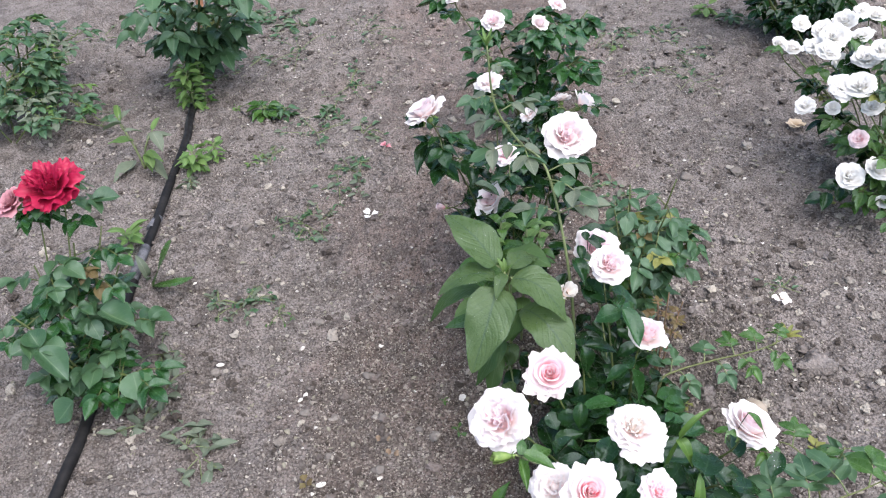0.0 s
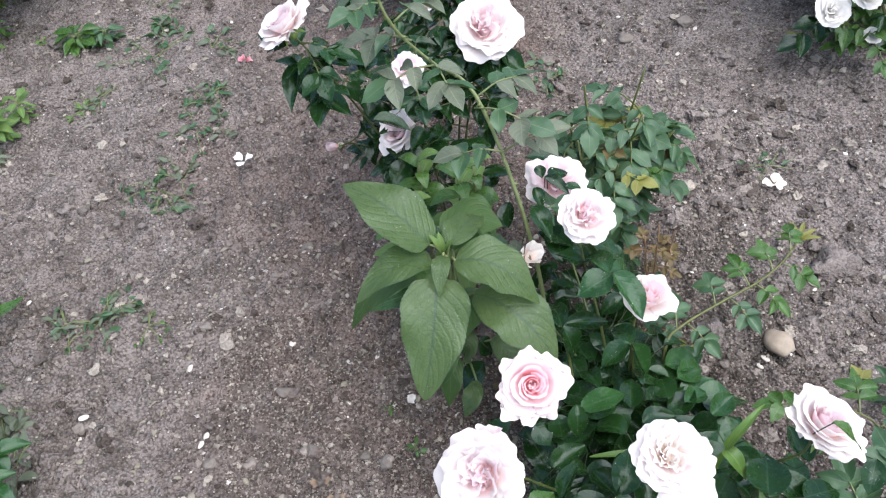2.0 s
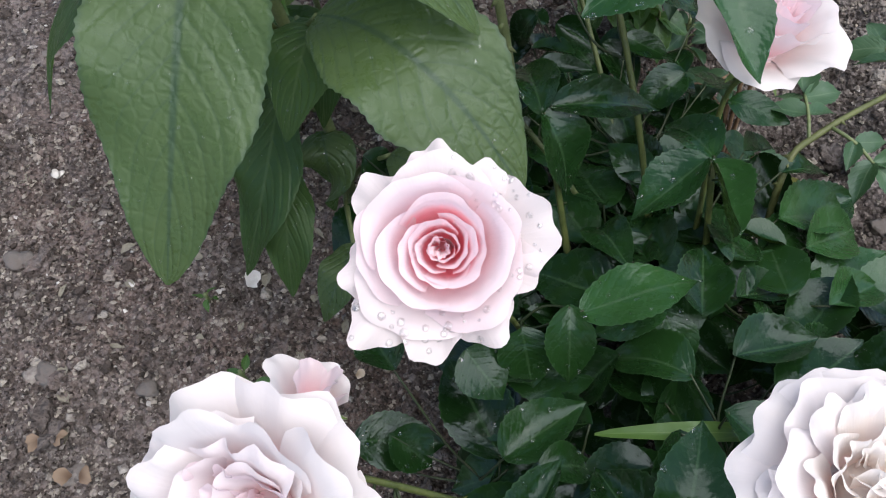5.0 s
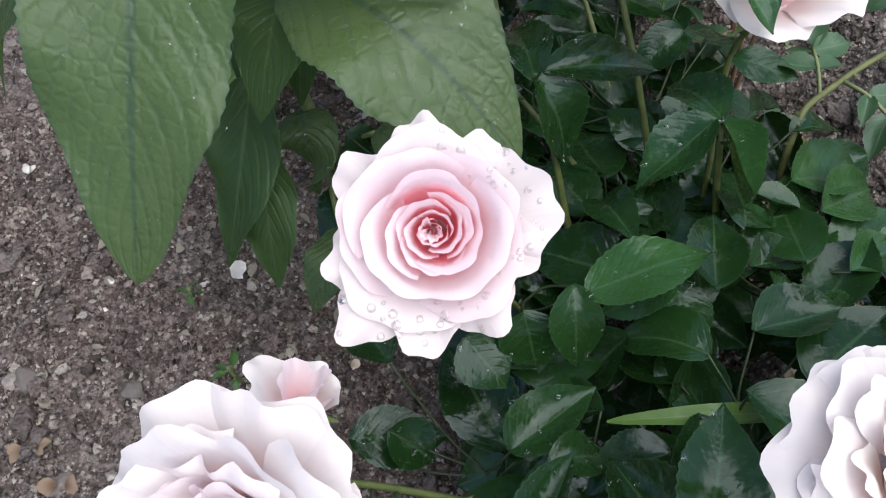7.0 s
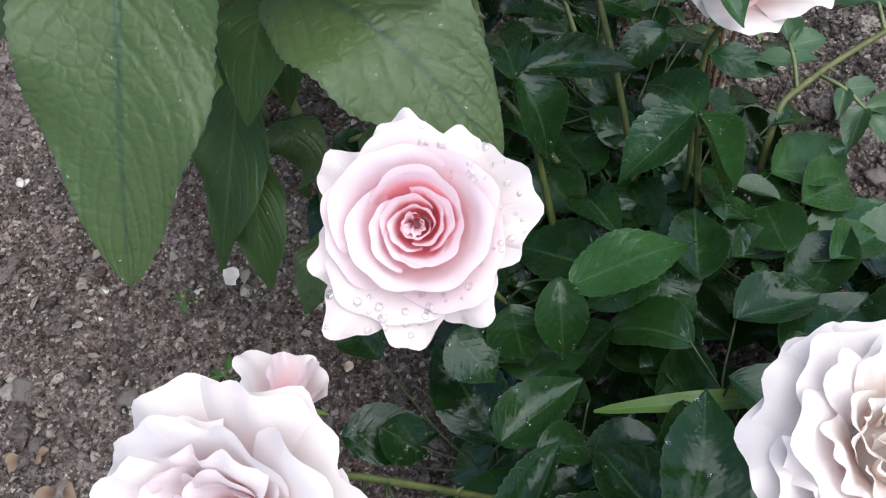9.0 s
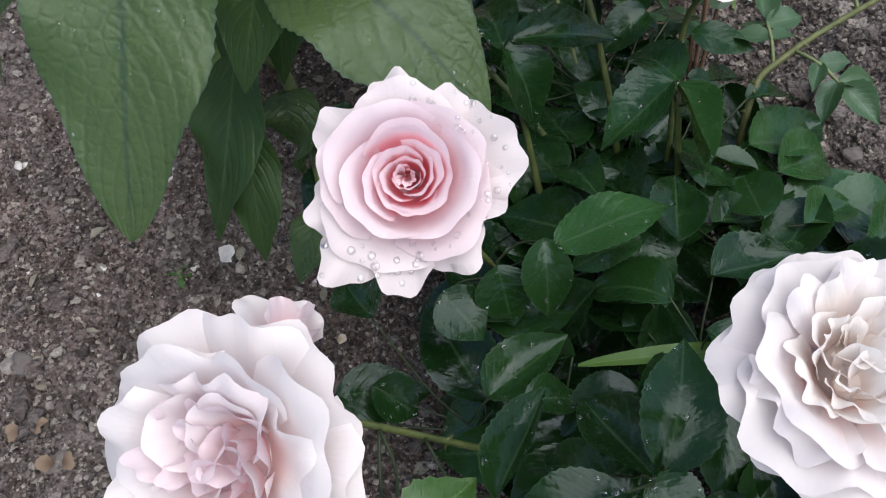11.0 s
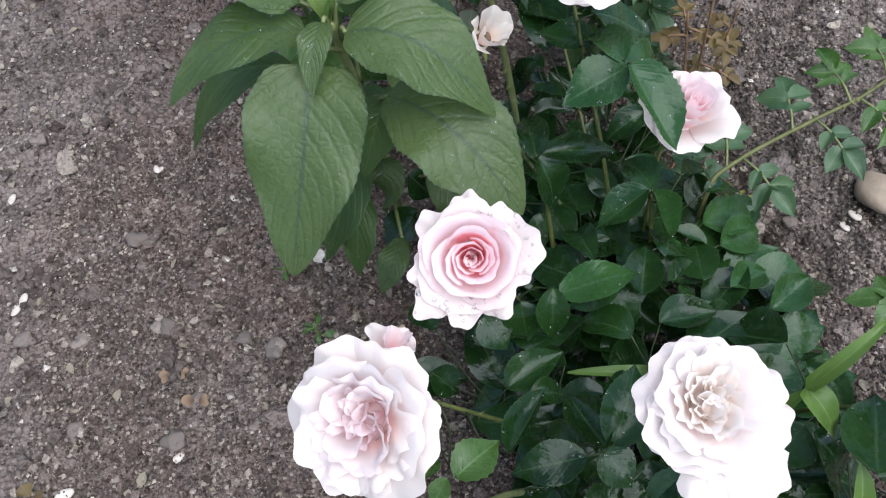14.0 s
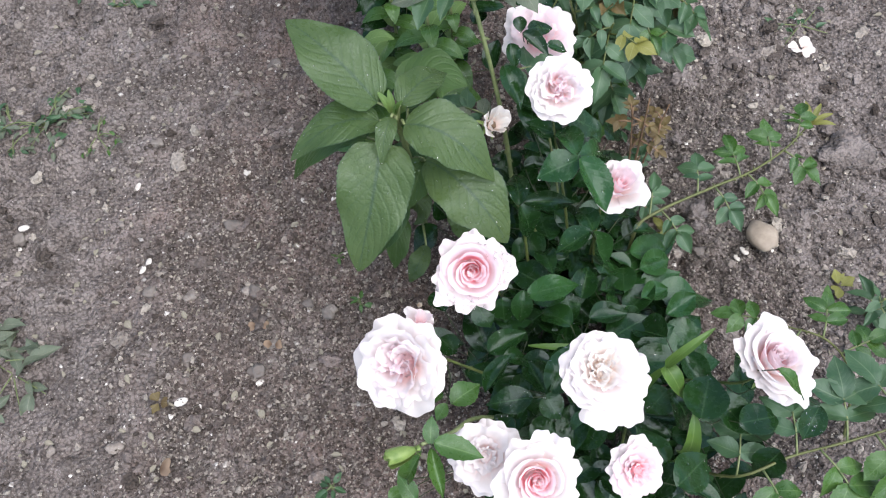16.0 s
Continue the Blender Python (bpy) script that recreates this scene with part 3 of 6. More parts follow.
        for i in range(6):
            out.append(petal_mesh(rng, 60 * i + j(-14, 14), 0.05, 0.42 + j(-0.06, 0.05), 68, 82 + j(-8, 12), 26, 48, 0.02, 0.0, 0.07, 0.05, outer, lift=-0.03, notch=0.2, roll=0.12))
    else:  # bud: tightly wrapped
        for i in range(5):
            out.append(petal_mesh(rng, 137.5 * i, 0.03 + 0.02 * i, 0.95, 26, -22 + 3 * i, 14, 100, 0, 0.12, 0.02, 0.03, outer))
    return out


def aim(at, facing, size, spin=0.0, flat=1.0):
    """The pose of a bloom at a place, its heart facing a way."""
    z = unit(vec(facing))
    x = unit(np.cross((0.2, 1, 0.1), z))
    y = np.cross(z, x)
    m = Matrix(((x[0], y[0], z[0], at[0]), (x[1], y[1], z[1], at[1]), (x[2], y[2], z[2], at[2]), (0, 0, 0, 1)))
    return m @ pose(0, 0, 0, 0, 0, spin) @ Matrix.Diagonal((size, size, size * flat, 1))


def calyx_mesh():
    """A green hip with five pointed sepals under a bloom."""
    v, f = [], []
    prof = ((0.018, -0.20), (0.07, -0.17), (0.088, -0.10), (0.06, -0.04), (0.055, 0.0))
    for r, z in prof:
        for k in range(8):
            a = math.pi / 4 * k
            v.append((r * math.cos(a), r * math.sin(a), z))
    f += grid_faces(5, 8, 0, True)
    for k in range(5):
        a = 2 * math.pi * k / 5 + 0.3
        s = len(v)
        d, e = vec((math.cos(a), math.sin(a), 0)), vec((-math.sin(a), math.cos(a), 0))
        for q, w, z in ((0.05, 0.04, -0.02), (0.14, 0.05, -0.03), (0.24, 0.03, -0.07), (0.32, 0.004, -0.12)):
            for side in (-1, 1):
                v.append(d * q + e * w * side + vec((0, 0, z)))
        f += grid_faces(4, 2, s)
    return mesh_of("calyx", v, f, SEPAL)


CALYX = calyx_mesh()
SETS = {}


def bloom(parent, kind, at, facing, size, seed=1, tint=None, spin=0.0, flat=1.0, label="", single=False):
    """A rose bloom with its petals as parts, facing a way. Returns the bloom and the place where its stalk ends."""
    size *= 0.86
    tint = tint or (BLUSH_PETAL, WHITE_PETAL, WHITE_PETAL)
    key = (kind, seed, tuple(t.name for t in tint), single)
    if key not in SETS:
        SETS[key] = bloom_petals(kind, seed, tint, *((7, 11) if single else (13, 27)))
    o = vec(parent.matrix_basis.translation)
    at = vec(at) - unit(vec(facing)) * size * (0.34 if kind == "cup" else 0.24) * flat
    m = aim(at - o, facing, size, spin, flat)
    if single:
        if (key, 1) not in SETS:
            v, f, uv, mats, ix = [], [], [], [], []
            for me in SETS[key]:
                s = len(v)
                v += [tuple(q.co) for q in me.vertices]
                f += [tuple(s + i for i in p.vertices) for p in me.polygons]
                u = [None] * len(me.vertices)
                for lp, d in zip(me.loops, me.uv_layers[0].data):
                    u[lp.vertex_index] = tuple(d.uv)
                uv += u
                if me.materials[0] not in mats:
                    mats.append(me.materials[0])
                ix += [mats.index(me.materials[0])] * len(me.polygons)
            SETS[(key, 1)] = mesh_of("bloom", v, f, mats, uv, ix)
        ob = piece("bloom", SETS[(key, 1)], parent, m, label)
    else:
        ob = piece("bloom", CALYX, parent, m, label)
        for me in SETS[key]:
            piece("petal", me, ob)
    return ob, vec(at) - unit(vec(facing)) * size * 0.19


def lump_mesh(name, seed, mat, rough=0.25, flat=0.7, level=2):
    bm = bmesh.new()
    bmesh.ops.create_icosphere(bm, subdivisions=level, radius=1.0)
    off = Vector((seed * 3.1, seed * 1.7, seed * 0.9))
    for v in bm.verts:
        k = 1 + rough * noise.noise(v.co * 1.3 + off) + rough * 0.45 * noise.noise(v.co * 3.1 + off)
        v.co = Vector((v.co.x * k, v.co.y * k, v.co.z * k * flat))
    me = bpy.data.meshes.new(name)
    bm.to_mesh(me)
    bm.free()
    me.materials.append(mat)
    me.polygons.foreach_set("use_smooth", np.full(len(me.polygons), True))
    return me


# ---- ground ----
def lattice(ix, iy, seed):
    h = np.sin(ix * 127.1 + iy * 311.7 + seed * 74.7) * 43758.5453
    return h - np.floor(h)


def vnoise(x, y, scale, seed):
    x, y = x * scale, y * scale
    ix, iy = np.floor(x), np.floor(y)
    fx, fy = x - ix, y - iy
    fx, fy = fx * fx * (3 - 2 * fx), fy * fy * (3 - 2 * fy)
    a, b = lattice(ix, iy, seed), lattice(ix + 1, iy, seed)
    c, d = lattice(ix, iy + 1, seed), lattice(ix + 1, iy + 1, seed)
    return (a * (1 - fx) + b * fx) * (1 - fy) + (c * (1 - fx) + d * fx) * fy - 0.5


def ground_height(x, y):
    x, y = np.asarray(x, dtype=float), np.asarray(y, dtype=float)
    h = 0.020 * vnoise(x, y, 3.1, 1) + 0.016 * vnoise(x, y, 9, 2)
    rough = 0.35 + 1.1 * np.clip(vnoise(x, y, 4.3, 9) + 0.45, 0, 1)
    h += rough * (0.014 * vnoise(x, y, 22, 3) + 0.013 * np.abs(vnoise(x, y, 47, 4)) * 2)
    h += rough * (0.0075 * vnoise(x, y, 96, 5) + 0.0036 * vnoise(x, y, 190, 6))
    t = np.clip((x - 0.33) / 0.22, 0, 1)
    h += 0.018 * t * t * (3 - 2 * t)
    far = np.clip((np.hypot(x, y - 1) - 6) / 20, 0, 1)
    return h * (1 - far) - 0.008


def gz(x, y):
    return float(ground_height(x, y))


def spaced(lo, hi, fine, a, b, coarse, far):
    """Grid lines: fine between a and b, coarser to lo and hi, then ever wider to the horizon."""
    core = list(np.arange(a, b, fine))
    left = list(np.arange(lo, a, coarse))
    right = list(np.arange(b, hi, coarse))
    step, p, out_l = coarse, lo, []
    while p > -far:
        step *= 1.28
        p -= step
        out_l.append(p)
    step, p, out_r = coarse, hi, []
    while p < far:
        step *= 1.28
        p += step
        out_r.append(p)
    return np.array(out_l[::-1] + left + core + right + out_r)


gx = spaced(-1.2, 1.35, 0.0042, -0.22, 0.62, 0.0085, 900)
gy = spaced(0.35, 2.7, 0.0042, 0.58, 1.22, 0.0085, 900)
XX, YY = np.meshgrid(gx, gy)
ZZ = ground_height(XX, YY)
nx, ny = len(gx), len(gy)
gm = bpy.data.meshes.new("ground")
gm.vertices.add(nx * ny)
gm.vertices.foreach_set("co", np.stack([XX, YY, ZZ], -1).astype(np.float32).ravel())
idx = np.arange(nx * ny).reshape(ny, nx)
quads = np.stack([idx[:-1, :-1], idx[:-1, 1:], idx[1:, 1:], idx[1:, :-1]], -1).reshape(-1)
gm.loops.add(len(quads))
gm.loops.foreach_set("vertex_index", quads.astype(np.int32))
gm.polygons.add(len(quads) // 4)
gm.polygons.foreach_set("loop_start", np.arange(0, len(quads), 4, dtype=np.int32))
gm.update(calc_edges=True)
gm.polygons.foreach_set("use_smooth", np.full(len(gm.polygons), True))
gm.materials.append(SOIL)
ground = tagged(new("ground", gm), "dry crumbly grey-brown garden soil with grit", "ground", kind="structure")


def scatter(name, mat, label, category, spots, template, seed, squash, sink, smooth=True):
    """Many small lumps on the ground as one mesh. spots: rows of x, y, radius."""
    rng = np.random.RandomState(seed)
    base = np.array([tuple(v.co) for v in template.vertices])
    tri = np.array([tuple(p.vertices) for p in template.polygons])
    n, k = len(spots), len(base)
    jit = 1 + 0.22 * rng.standard_normal((n, k, 1)).clip(-1.6, 1.6)
    scale = spots[:, 2][:, None, None] * np.stack([rng.uniform(0.7, 1.35, n), rng.uniform(0.7, 1.35, n), rng.uniform(squash * 0.7, squash * 1.3, n)], -1)[:, None, :]
    p = base[None] * jit * scale
    a = rng.uniform(0, 6.28, n)
    c, s = np.cos(a)[:, None], np.sin(a)[:, None]
    x = p[:, :, 0] * c - p[:, :, 1] * s + spots[:, 0][:, None]
    y = p[:, :, 0] * s + p[:, :, 1] * c + spots[:, 1][:, None]
    z = p[:, :, 2] + (ground_height(spots[:, 0], spots[:, 1]) + spots[:, 2] * squash * sink)[:, None]
    v = np.stack([x, y, z], -1).reshape(-1, 3)
    f = (tri[None] + (np.arange(n) * k)[:, None, None]).reshape(-1, 3)
    me = bpy.data.meshes.new(name)
    me.vertices.add(len(v))
    me.vertices.foreach_set("co", v.astype(np.float32).ravel())
    me.loops.add(f.size)
    me.loops.foreach_set("vertex_index", f.astype(np.int32).ravel())
    me.polygons.add(len(f))
    me.polygons.foreach_set("loop_start", np.arange(0, f.size, 3, dtype=np.int32))
    me.update(calc_edges=True)
    me.polygons.foreach_set("use_smooth", np.full(len(me.polygons), smooth))
    me.materials.append(mat)
    return tagged(new(name, me), label, category, kind="stuff")


def spots(n, seed, lo, hi, power, x0=-1.1, x1=1.3, y0=0.4, y1=2.5):
    rng = np.random.RandomState(seed)
    x, y = rng.uniform(x0, x1, n), rng.uniform(y0, y1, n)
    return np.stack([x, y, lo + (hi - lo) * rng.random_sample(n) ** power], -1)


small, round_lump = lump_mesh("lump_small", 3, GRIT, 0.3, 1.0, 1), lump_mesh("lump_round", 5, CLOD, 0.5, 1.0, 2)
crumb = mesh_of("crumb", [(1, 0, 0), (0, 1, 0), (-1, 0, 0), (0, -1, 0), (0.1, 0.1, 1), (0, 0, -0.7)], [(0, 1, 4), (1, 2, 4), (2, 3, 4), (3, 0, 4), (1, 0, 5), (2, 1, 5), (3, 2, 5), (0, 3, 5)], CLOD)
scatter("gravel", GRIT, "pale grit and tiny pebbles strewn over the soil", "gravel", np.concatenate([spots(11000, 1, 0.0010, 0.0038, 4.0), spots(12000, 2, 0.0005, 0.0020, 2.6, -0.3, 0.65, 0.5, 1.25)]), crumb, 11, 0.75, 0.5, False)
scatter("soil_crumbs", CLOD, "loose crumbs of grey-brown soil", "soil", np.concatenate([spots(9000, 3, 0.0014, 0.0058, 3.8), spots(7000, 4, 0.0010, 0.0036, 3.0, -0.3, 0.65, 0.5, 1.25)]), small, 12, 0.9, 0.6, False)
scatter("fine_crumbs", CLOD, "fine loose crumbs of brown soil", "soil", np.concatenate([spots(62000, 7, 0.0006, 0.0022, 2.0, -0.22, 0.52, 0.62, 1.08), spots(24000, 8, 0.0009, 0.0030, 2.6, -0.7, 0.9, 0.5, 1.7)]), crumb, 14, 1.0, 0.75, False)
scatter("soil_clods", CLOD, "hard clods of dried soil", "soil", np.concatenate([spots(1900, 5, 0.003, 0.0105, 2.6), spots(60, 6, 0.006, 0.012, 2.0, 0.45, 0.75, 0.85, 1.3)]), round_lump, 13, 0.7, 0.3, False)



def litter(n, seed):
    """Small curled scraps of dry leaf as one mesh."""
    rng = random.Random(seed)
    v, f, uv = [], [], []
    while n:
        x, y = rng.uniform(-1.0, 1.2), rng.uniform(0.5, 2.4)
        if rng.random() > 0.25 + 1.5 * float(vnoise(np.array(x), np.array(y), 2.6, 17) + 0.3):
            continue
        n -= 1
        a, z, w = rng.uniform(0, 6.28), rng.uniform(0.004, 0.013), rng.uniform(0.0015, 0.0045)
        c, k, s = vec(low_at(x, y)), rng.uniform(-0.4, 0.6), len(v)
        d, e = vec((math.cos(a), math.sin(a), 0)), vec((-math.sin(a), math.cos(a), 0))
        for q, t in ((0, 0.15), (0.35, 1), (0.7, 0.8), (1, 0.1)):
            for g in (-1, 0, 1):
                v.append(c + d * z * q + e * w * t * g + vec((0, 0, 0.0015 + z * k * q * (1 - q) + w * 0.6 * abs(g) * t)))
                uv.append((0.5 + 0.5 * g, q))
        f += grid_faces(4, 3, s)
    return tagged(new("leaf_litter", mesh_of("leaf_litter", v, f, LITTER, uv)), "dry grey-brown scraps of leaf on the soil", "leaf litter", kind="stuff")


def low_at(x, y):
    return (x, y, gz(x, y))


litter(1500, 3)
PEBBLES = [lump_mesh("pebble", s, STONE, 0.6, 0.55, 3) for s in (1, 2, 3, 4)]
TAN_PEBBLE = lump_mesh("stone", 8, TAN_STONE, 0.16, 0.65, 3)
CLODS = [lump_mesh("clod", s, CLOD, 0.75, 0.55, 3) for s in (11, 12, 13)]
SHELLS = [lump_mesh("shell", s, SHELL, 0.12, 0.4, 2) for s in (21, 22)]


def lay(name, meshes, at, size, label, category, group="", stretch=1.0, spin=None):
    """A stone or the like, lying on the ground."""
    k = R.randrange(len(meshes))
    ob = new(name, meshes[k])
    a = R.uniform(0, 360) if spin is None else spin
    ob.matrix_basis = pose(at[0], at[1], gz(at[0], at[1]) + size * 0.14, 0, 0, a) @ Matrix.Diagonal((size * 0.5 * stretch, size * 0.5, size * 0.5, 1))
    return tagged(ob, label, category, group)


def pebble(at, size, stretch=1.15, label="grey-brown rounded pebble half sunk in soil"):
    return lay("pebble", PEBBLES, at, size * 0.85, label, "pebble", "pebbles on the soil", stretch)


def shell(at, size, spin=None):
    return lay("shell_chip", SHELLS, at, size * 0.62, "bleached white shell chip lying on soil", "shell", "white chips on the soil", 1.7, spin)


# ---- plants ----
class Plant:
    """A plant as one thing: canes, leaf stalks, leaves and blooms are its parts."""

    def __init__(self, name, at, label, category, group="", stem=None):
        self.o = vec((at[0], at[1], gz(at[0], at[1]) if len(at) < 3 else at[2]))
        self.ob = thing(name, self.o, label, category, group)
        self.stalks, self.lines, self.stem = Tubes(), [], stem or STEM

    def cane(self, points, r0=0.003, r1=0.0018, mat=None, thorns=0, name="cane"):
        t = Tubes()
        t.add(points, r0, r1, 8, 6, 0.12)
        line = smooth_path(points, 10)
        for _ in range(thorns):
            i = R.randrange(1, len(line) - 1)
            d = unit(line[i + 1] - line[i - 1])
            w = unit(np.cross(d, unit(vec((R.uniform(-1, 1), R.uniform(-1, 1), R.uniform(-1, 1))))))
            t.thorn(line[i] + w * r1 * 0.7, unit(w - d * 0.2), r0 * 2.2)
        piece(name, t.mesh(name, mat or self.stem, self.o), self.ob)
        self.lines.append(line)
        return line

    def near(self, p):
        best, far = None, 9.0
        for line in self.lines:
            for q in line:
                d = float(np.linalg.norm(q - p)) + 1.5 * max(0.0, q[2] - p[2] + 0.02)
                if d < far:
                    best, far = q, d
        return best

    def leaf(self, kinds, base, tip, width, roll=0.0, stalk=True, up=(0, 0, 1)):
        base, tip = vec(base), vec(tip)
        ob = leaf(self.ob, kinds, base, tip, width, roll, up=up)
        if stalk and self.lines:
            q = self.near(base)
            mid = (base + q) / 2 - unit(tip - base) * 0.006 + vec((0, 0, 0.004))
            self.stalks.add([q, mid - vec((0, 0, 0.25 * float(np.linalg.norm(q - base)))), base], 0.0007, 0.0005, 5, 5)
        return ob

    def spray(self, kinds, root, way, length, size, pairs=2, droop=0.3):
        spray(self.ob, self.stalks, kinds, vec(root), way, length, size, pairs, droop)

    def bloom(self, kind, at, facing, size, root=None, **kw):
        ob, foot = bloom(self.ob, kind, at, facing, size, **kw)
        if root is not None:
            f = unit(vec(facing))
            root = vec(root)
            self.cane([root, root * 0.55 + foot * 0.45 + vec((0, 0, 0.25)) * (foot[2] - root[2]) * 0.3, foot - f * 0.03, foot], 0.0017, 0.0011, thorns=3)
        return ob

    def clothe(self, kinds, count, size, lo=0.25, pairs=2, droop=0.35, reach=0.045, hi=0.95):
        """Compound leaves along the canes, on all sides."""
        for i in range(count):
            line = R.choice(self.lines)
            k = int((len(line) - 1) * R.uniform(lo, hi))
            p, a = line[k], R.uniform(0, 6.28)
            s = size * R.uniform(0.75, 1.2)
            self.spray(kinds, p, (math.cos(a), math.sin(a), R.uniform(-0.15, 0.6)), reach * R.uniform(0.7, 1.3), s, pairs, droop)

    def done(self, mat=None):
        if self.stalks.v:
            tagged(piece("leaf_stalk", self.stalks.mesh("leaf_stalk", mat or self.stem, self.o), self.ob), kind="stuff")
        return self.ob


def low(x, y, z=0.0):
    return (x, y, gz(x, y) + z)


HEART = (PINK_PETAL, BLUSH_PETAL, SOFT_PETAL)
PALE = (BLUSH_PETAL, SOFT_PETAL, WHITE_PETAL)
CREAM = (CREAM_PETAL, CREAM_PETAL, WHITE_PETAL)
SNOW = (SNOW_PETAL, SNOW_PETAL, SNOW_PETAL)

# the blush rose bush in the middle of the row
bush = Plant("rose_bush", (0.235, 0.735), "low rose bush with wet dark green leaves and blush blooms", "rose bush", "rose bushes in the middle row")
foot = [low(0.215, 0.765, -0.01), low(0.25, 0.735, -0.01), low(0.23, 0.70, -0.01), low(0.30, 0.70, -0.01), low(0.26, 0.80, -0.01)]
pink_face = (-0.08, -0.52, 0.85)
pink = bush.bloom("spiral", (0.145, 0.763, 0.222), pink_face, 0.089, foot[0], seed=3, tint=HEART, spin=8, label="wet pink rose bloom with a wound heart")
bush.bloom("full", (0.071, 0.681, 0.228), (-0.36, -0.42, 0.83), 0.109, foot[2], seed=5, tint=PALE, spin=30, label="blown blush-white rose bloom with a crowded heart")
bush.bloom("scrap", (0.096, 0.728, 0.205), (0.35, 0.35, 0.85), 0.050, None, seed=21, tint=(BLUSH_PETAL, BLUSH_PETAL, WHITE_PETAL), label="small crumpled pink bloom")
cream = bush.bloom("full", (0.242, 0.657, 0.247), (0.04, -0.12, 0.99), 0.084, foot[1], seed=8, tint=CREAM, spin=0, label="open cream-white rose bloom")
for a, ln, wide in ((0, 0.50, 38), (-34, 0.54, 38), (-62, 0.64, 32), (-84, 0.58, 30)):
    piece("petal", petal_sheet(random.Random(a), a, 0.06, ln, 74, 92, 20, wide, 0.0, 0.0, 0.045, 0.0, WHITE_PETAL, lift=-0.05, notch=0.12, roll=0.08), cream)
bush.bloom("full", (0.238, 0.892, 0.306), (0.05, -0.45, 0.89), 0.078, foot[4], seed=9, tint=PALE, spin=140)
bush.bloom("flat", (0.238, 0.995, 0.255), (0.0, -0.35, 0.93), 0.092, foot[4], seed=12, tint=(BLUSH_PETAL, BLUSH_PETAL, WHITE_PETAL), spin=20)
bush.bloom("cup", (0.292, 0.838, 0.222), (0.18, -0.10, 0.98), 0.066, foot[4], seed=14, tint=(PINK_PETAL, BLUSH_PETAL, WHITE_PETAL), spin=60, label="half-open pink rose behind a leaf")
bush.bloom("spiral", (0.378, 0.648, 0.262), (0.30, 0.05, 0.95), 0.086, foot[3], seed=15, tint=(BLUSH_PETAL, WHITE_PETAL, WHITE_PETAL), spin=75, label="half-open rose with large white outer petals")
bush.bloom("flat", (0.138, 0.606, 0.195), (-0.15, -0.25, 0.95), 0.088, foot[2], seed=16, tint=(WHITE_PETAL, WHITE_PETAL, WHITE_PETAL), spin=50)
bush.bloom("spiral", (0.179, 0.577, 0.222), (0.0, -0.42, 0.90), 0.086, foot[2], seed=17, tint=(PINK_PETAL, WHITE_PETAL, WHITE_PETAL), spin=200)
bush.bloom("flat", (0.260, 0.577, 0.222), (0.10, -0.40, 0.90), 0.066, foot[3], seed=18, tint=(PINK_PETAL, BLUSH_PETAL, WHITE_PETAL), spin=90, label="small ragged blush bloom")
bush.bloom("scrap", (0.184, 0.910, 0.232), (0.6, -0.3, 0.75), 0.052, foot[4], seed=19, tint=(DRY_LEAF, CREAM_PETAL, CREAM_PETAL), spin=10, label="wilted papery tan rose bloom")
bush.cane([low(0.22, 0.77, -0.01), (0.21, 0.81, 0.08), (0.202, 0.84, 0.175)], 0.0025, 0.0015)
bush.cane([low(0.27, 0.76, -0.01), (0.275, 0.80, 0.07), (0.272, 0.822, 0.155)], 0.0025, 0.0015)
bush.cane([low(0.23, 0.71, -0.01), (0.21, 0.69, 0.08), (0.203, 0.668, 0.142)], 0.0025, 0.0015)
bush.cane([low(0.28, 0.70, -0.01), (0.33, 0.66, 0.09), (0.36, 0.63, 0.16)], 0.0025, 0.0015)
bush.cane([low(0.21, 0.72, -0.01), (0.16, 0.72, 0.05), (0.145, 0.725, 0.085)], 0.0025, 0.0015)
# leaves that lie open to the sky
bush.leaf(ROSE, (0.195, 0.771, 0.145), (0.189, 0.743, 0.125), 0.021)
bush.leaf(BROAD, (0.200, 0.768, 0.146), (0.250, 0.772, 0.156), 0.031, 0.1)
bush.leaf(OUTER, (0.235, 0.766, 0.135), (0.204, 0.767, 0.125), 0.020)
bush.leaf(OUTER, (0.238, 0.773, 0.125), (0.246, 0.747, 0.102), 0.020)
bush.leaf(OUTER, (0.282, 0.765, 0.085), (0.261, 0.788, 0.09), 0.019)
bush.leaf(ROSE, (0.2, 0.847, 0.183), (0.201, 0.892, 0.18), 0.022)
bush.leaf(ROSE, (0.201, 0.846, 0.183), (0.215, 0.822, 0.147), 0.026)
bush.leaf(ROSE, (0.205, 0.849, 0.183), (0.26, 0.848, 0.175), 0.020, -0.4)
bush.leaf(OUTER, (0.251, 0.850, 0.252), (0.212, 0.842, 0.245), 0.030)
bush.leaf(OUTER, (0.252, 0.848, 0.254), (0.278, 0.808, 0.226), 0.030, 0.2)
bush.leaf(OUTER, (0.254, 0.853, 0.252), (0.300, 0.874, 0.215), 0.024)
bush.leaf(OUTER, (0.251, 0.856, 0.252), (0.244, 0.905, 0.228), 0.024)
bush.leaf(OUTER, (0.266, 0.818, 0.165), (0.23, 0.808, 0.15), 0.026)
bush.leaf(OUTER, (0.268, 0.819, 0.162), (0.286, 0.801, 0.118), 0.024)
bush.leaf(OUTER, (0.27, 0.82, 0.165), (0.261, 0.855, 0.16), 0.023)
bush.leaf(OUTER, (0.292, 0.802, 0.112), (0.27, 0.796, 0.1), 0.021)
bush.leaf(OUTER, (0.304, 0.802, 0.1), (0.34, 0.827, 0.085), 0.024)
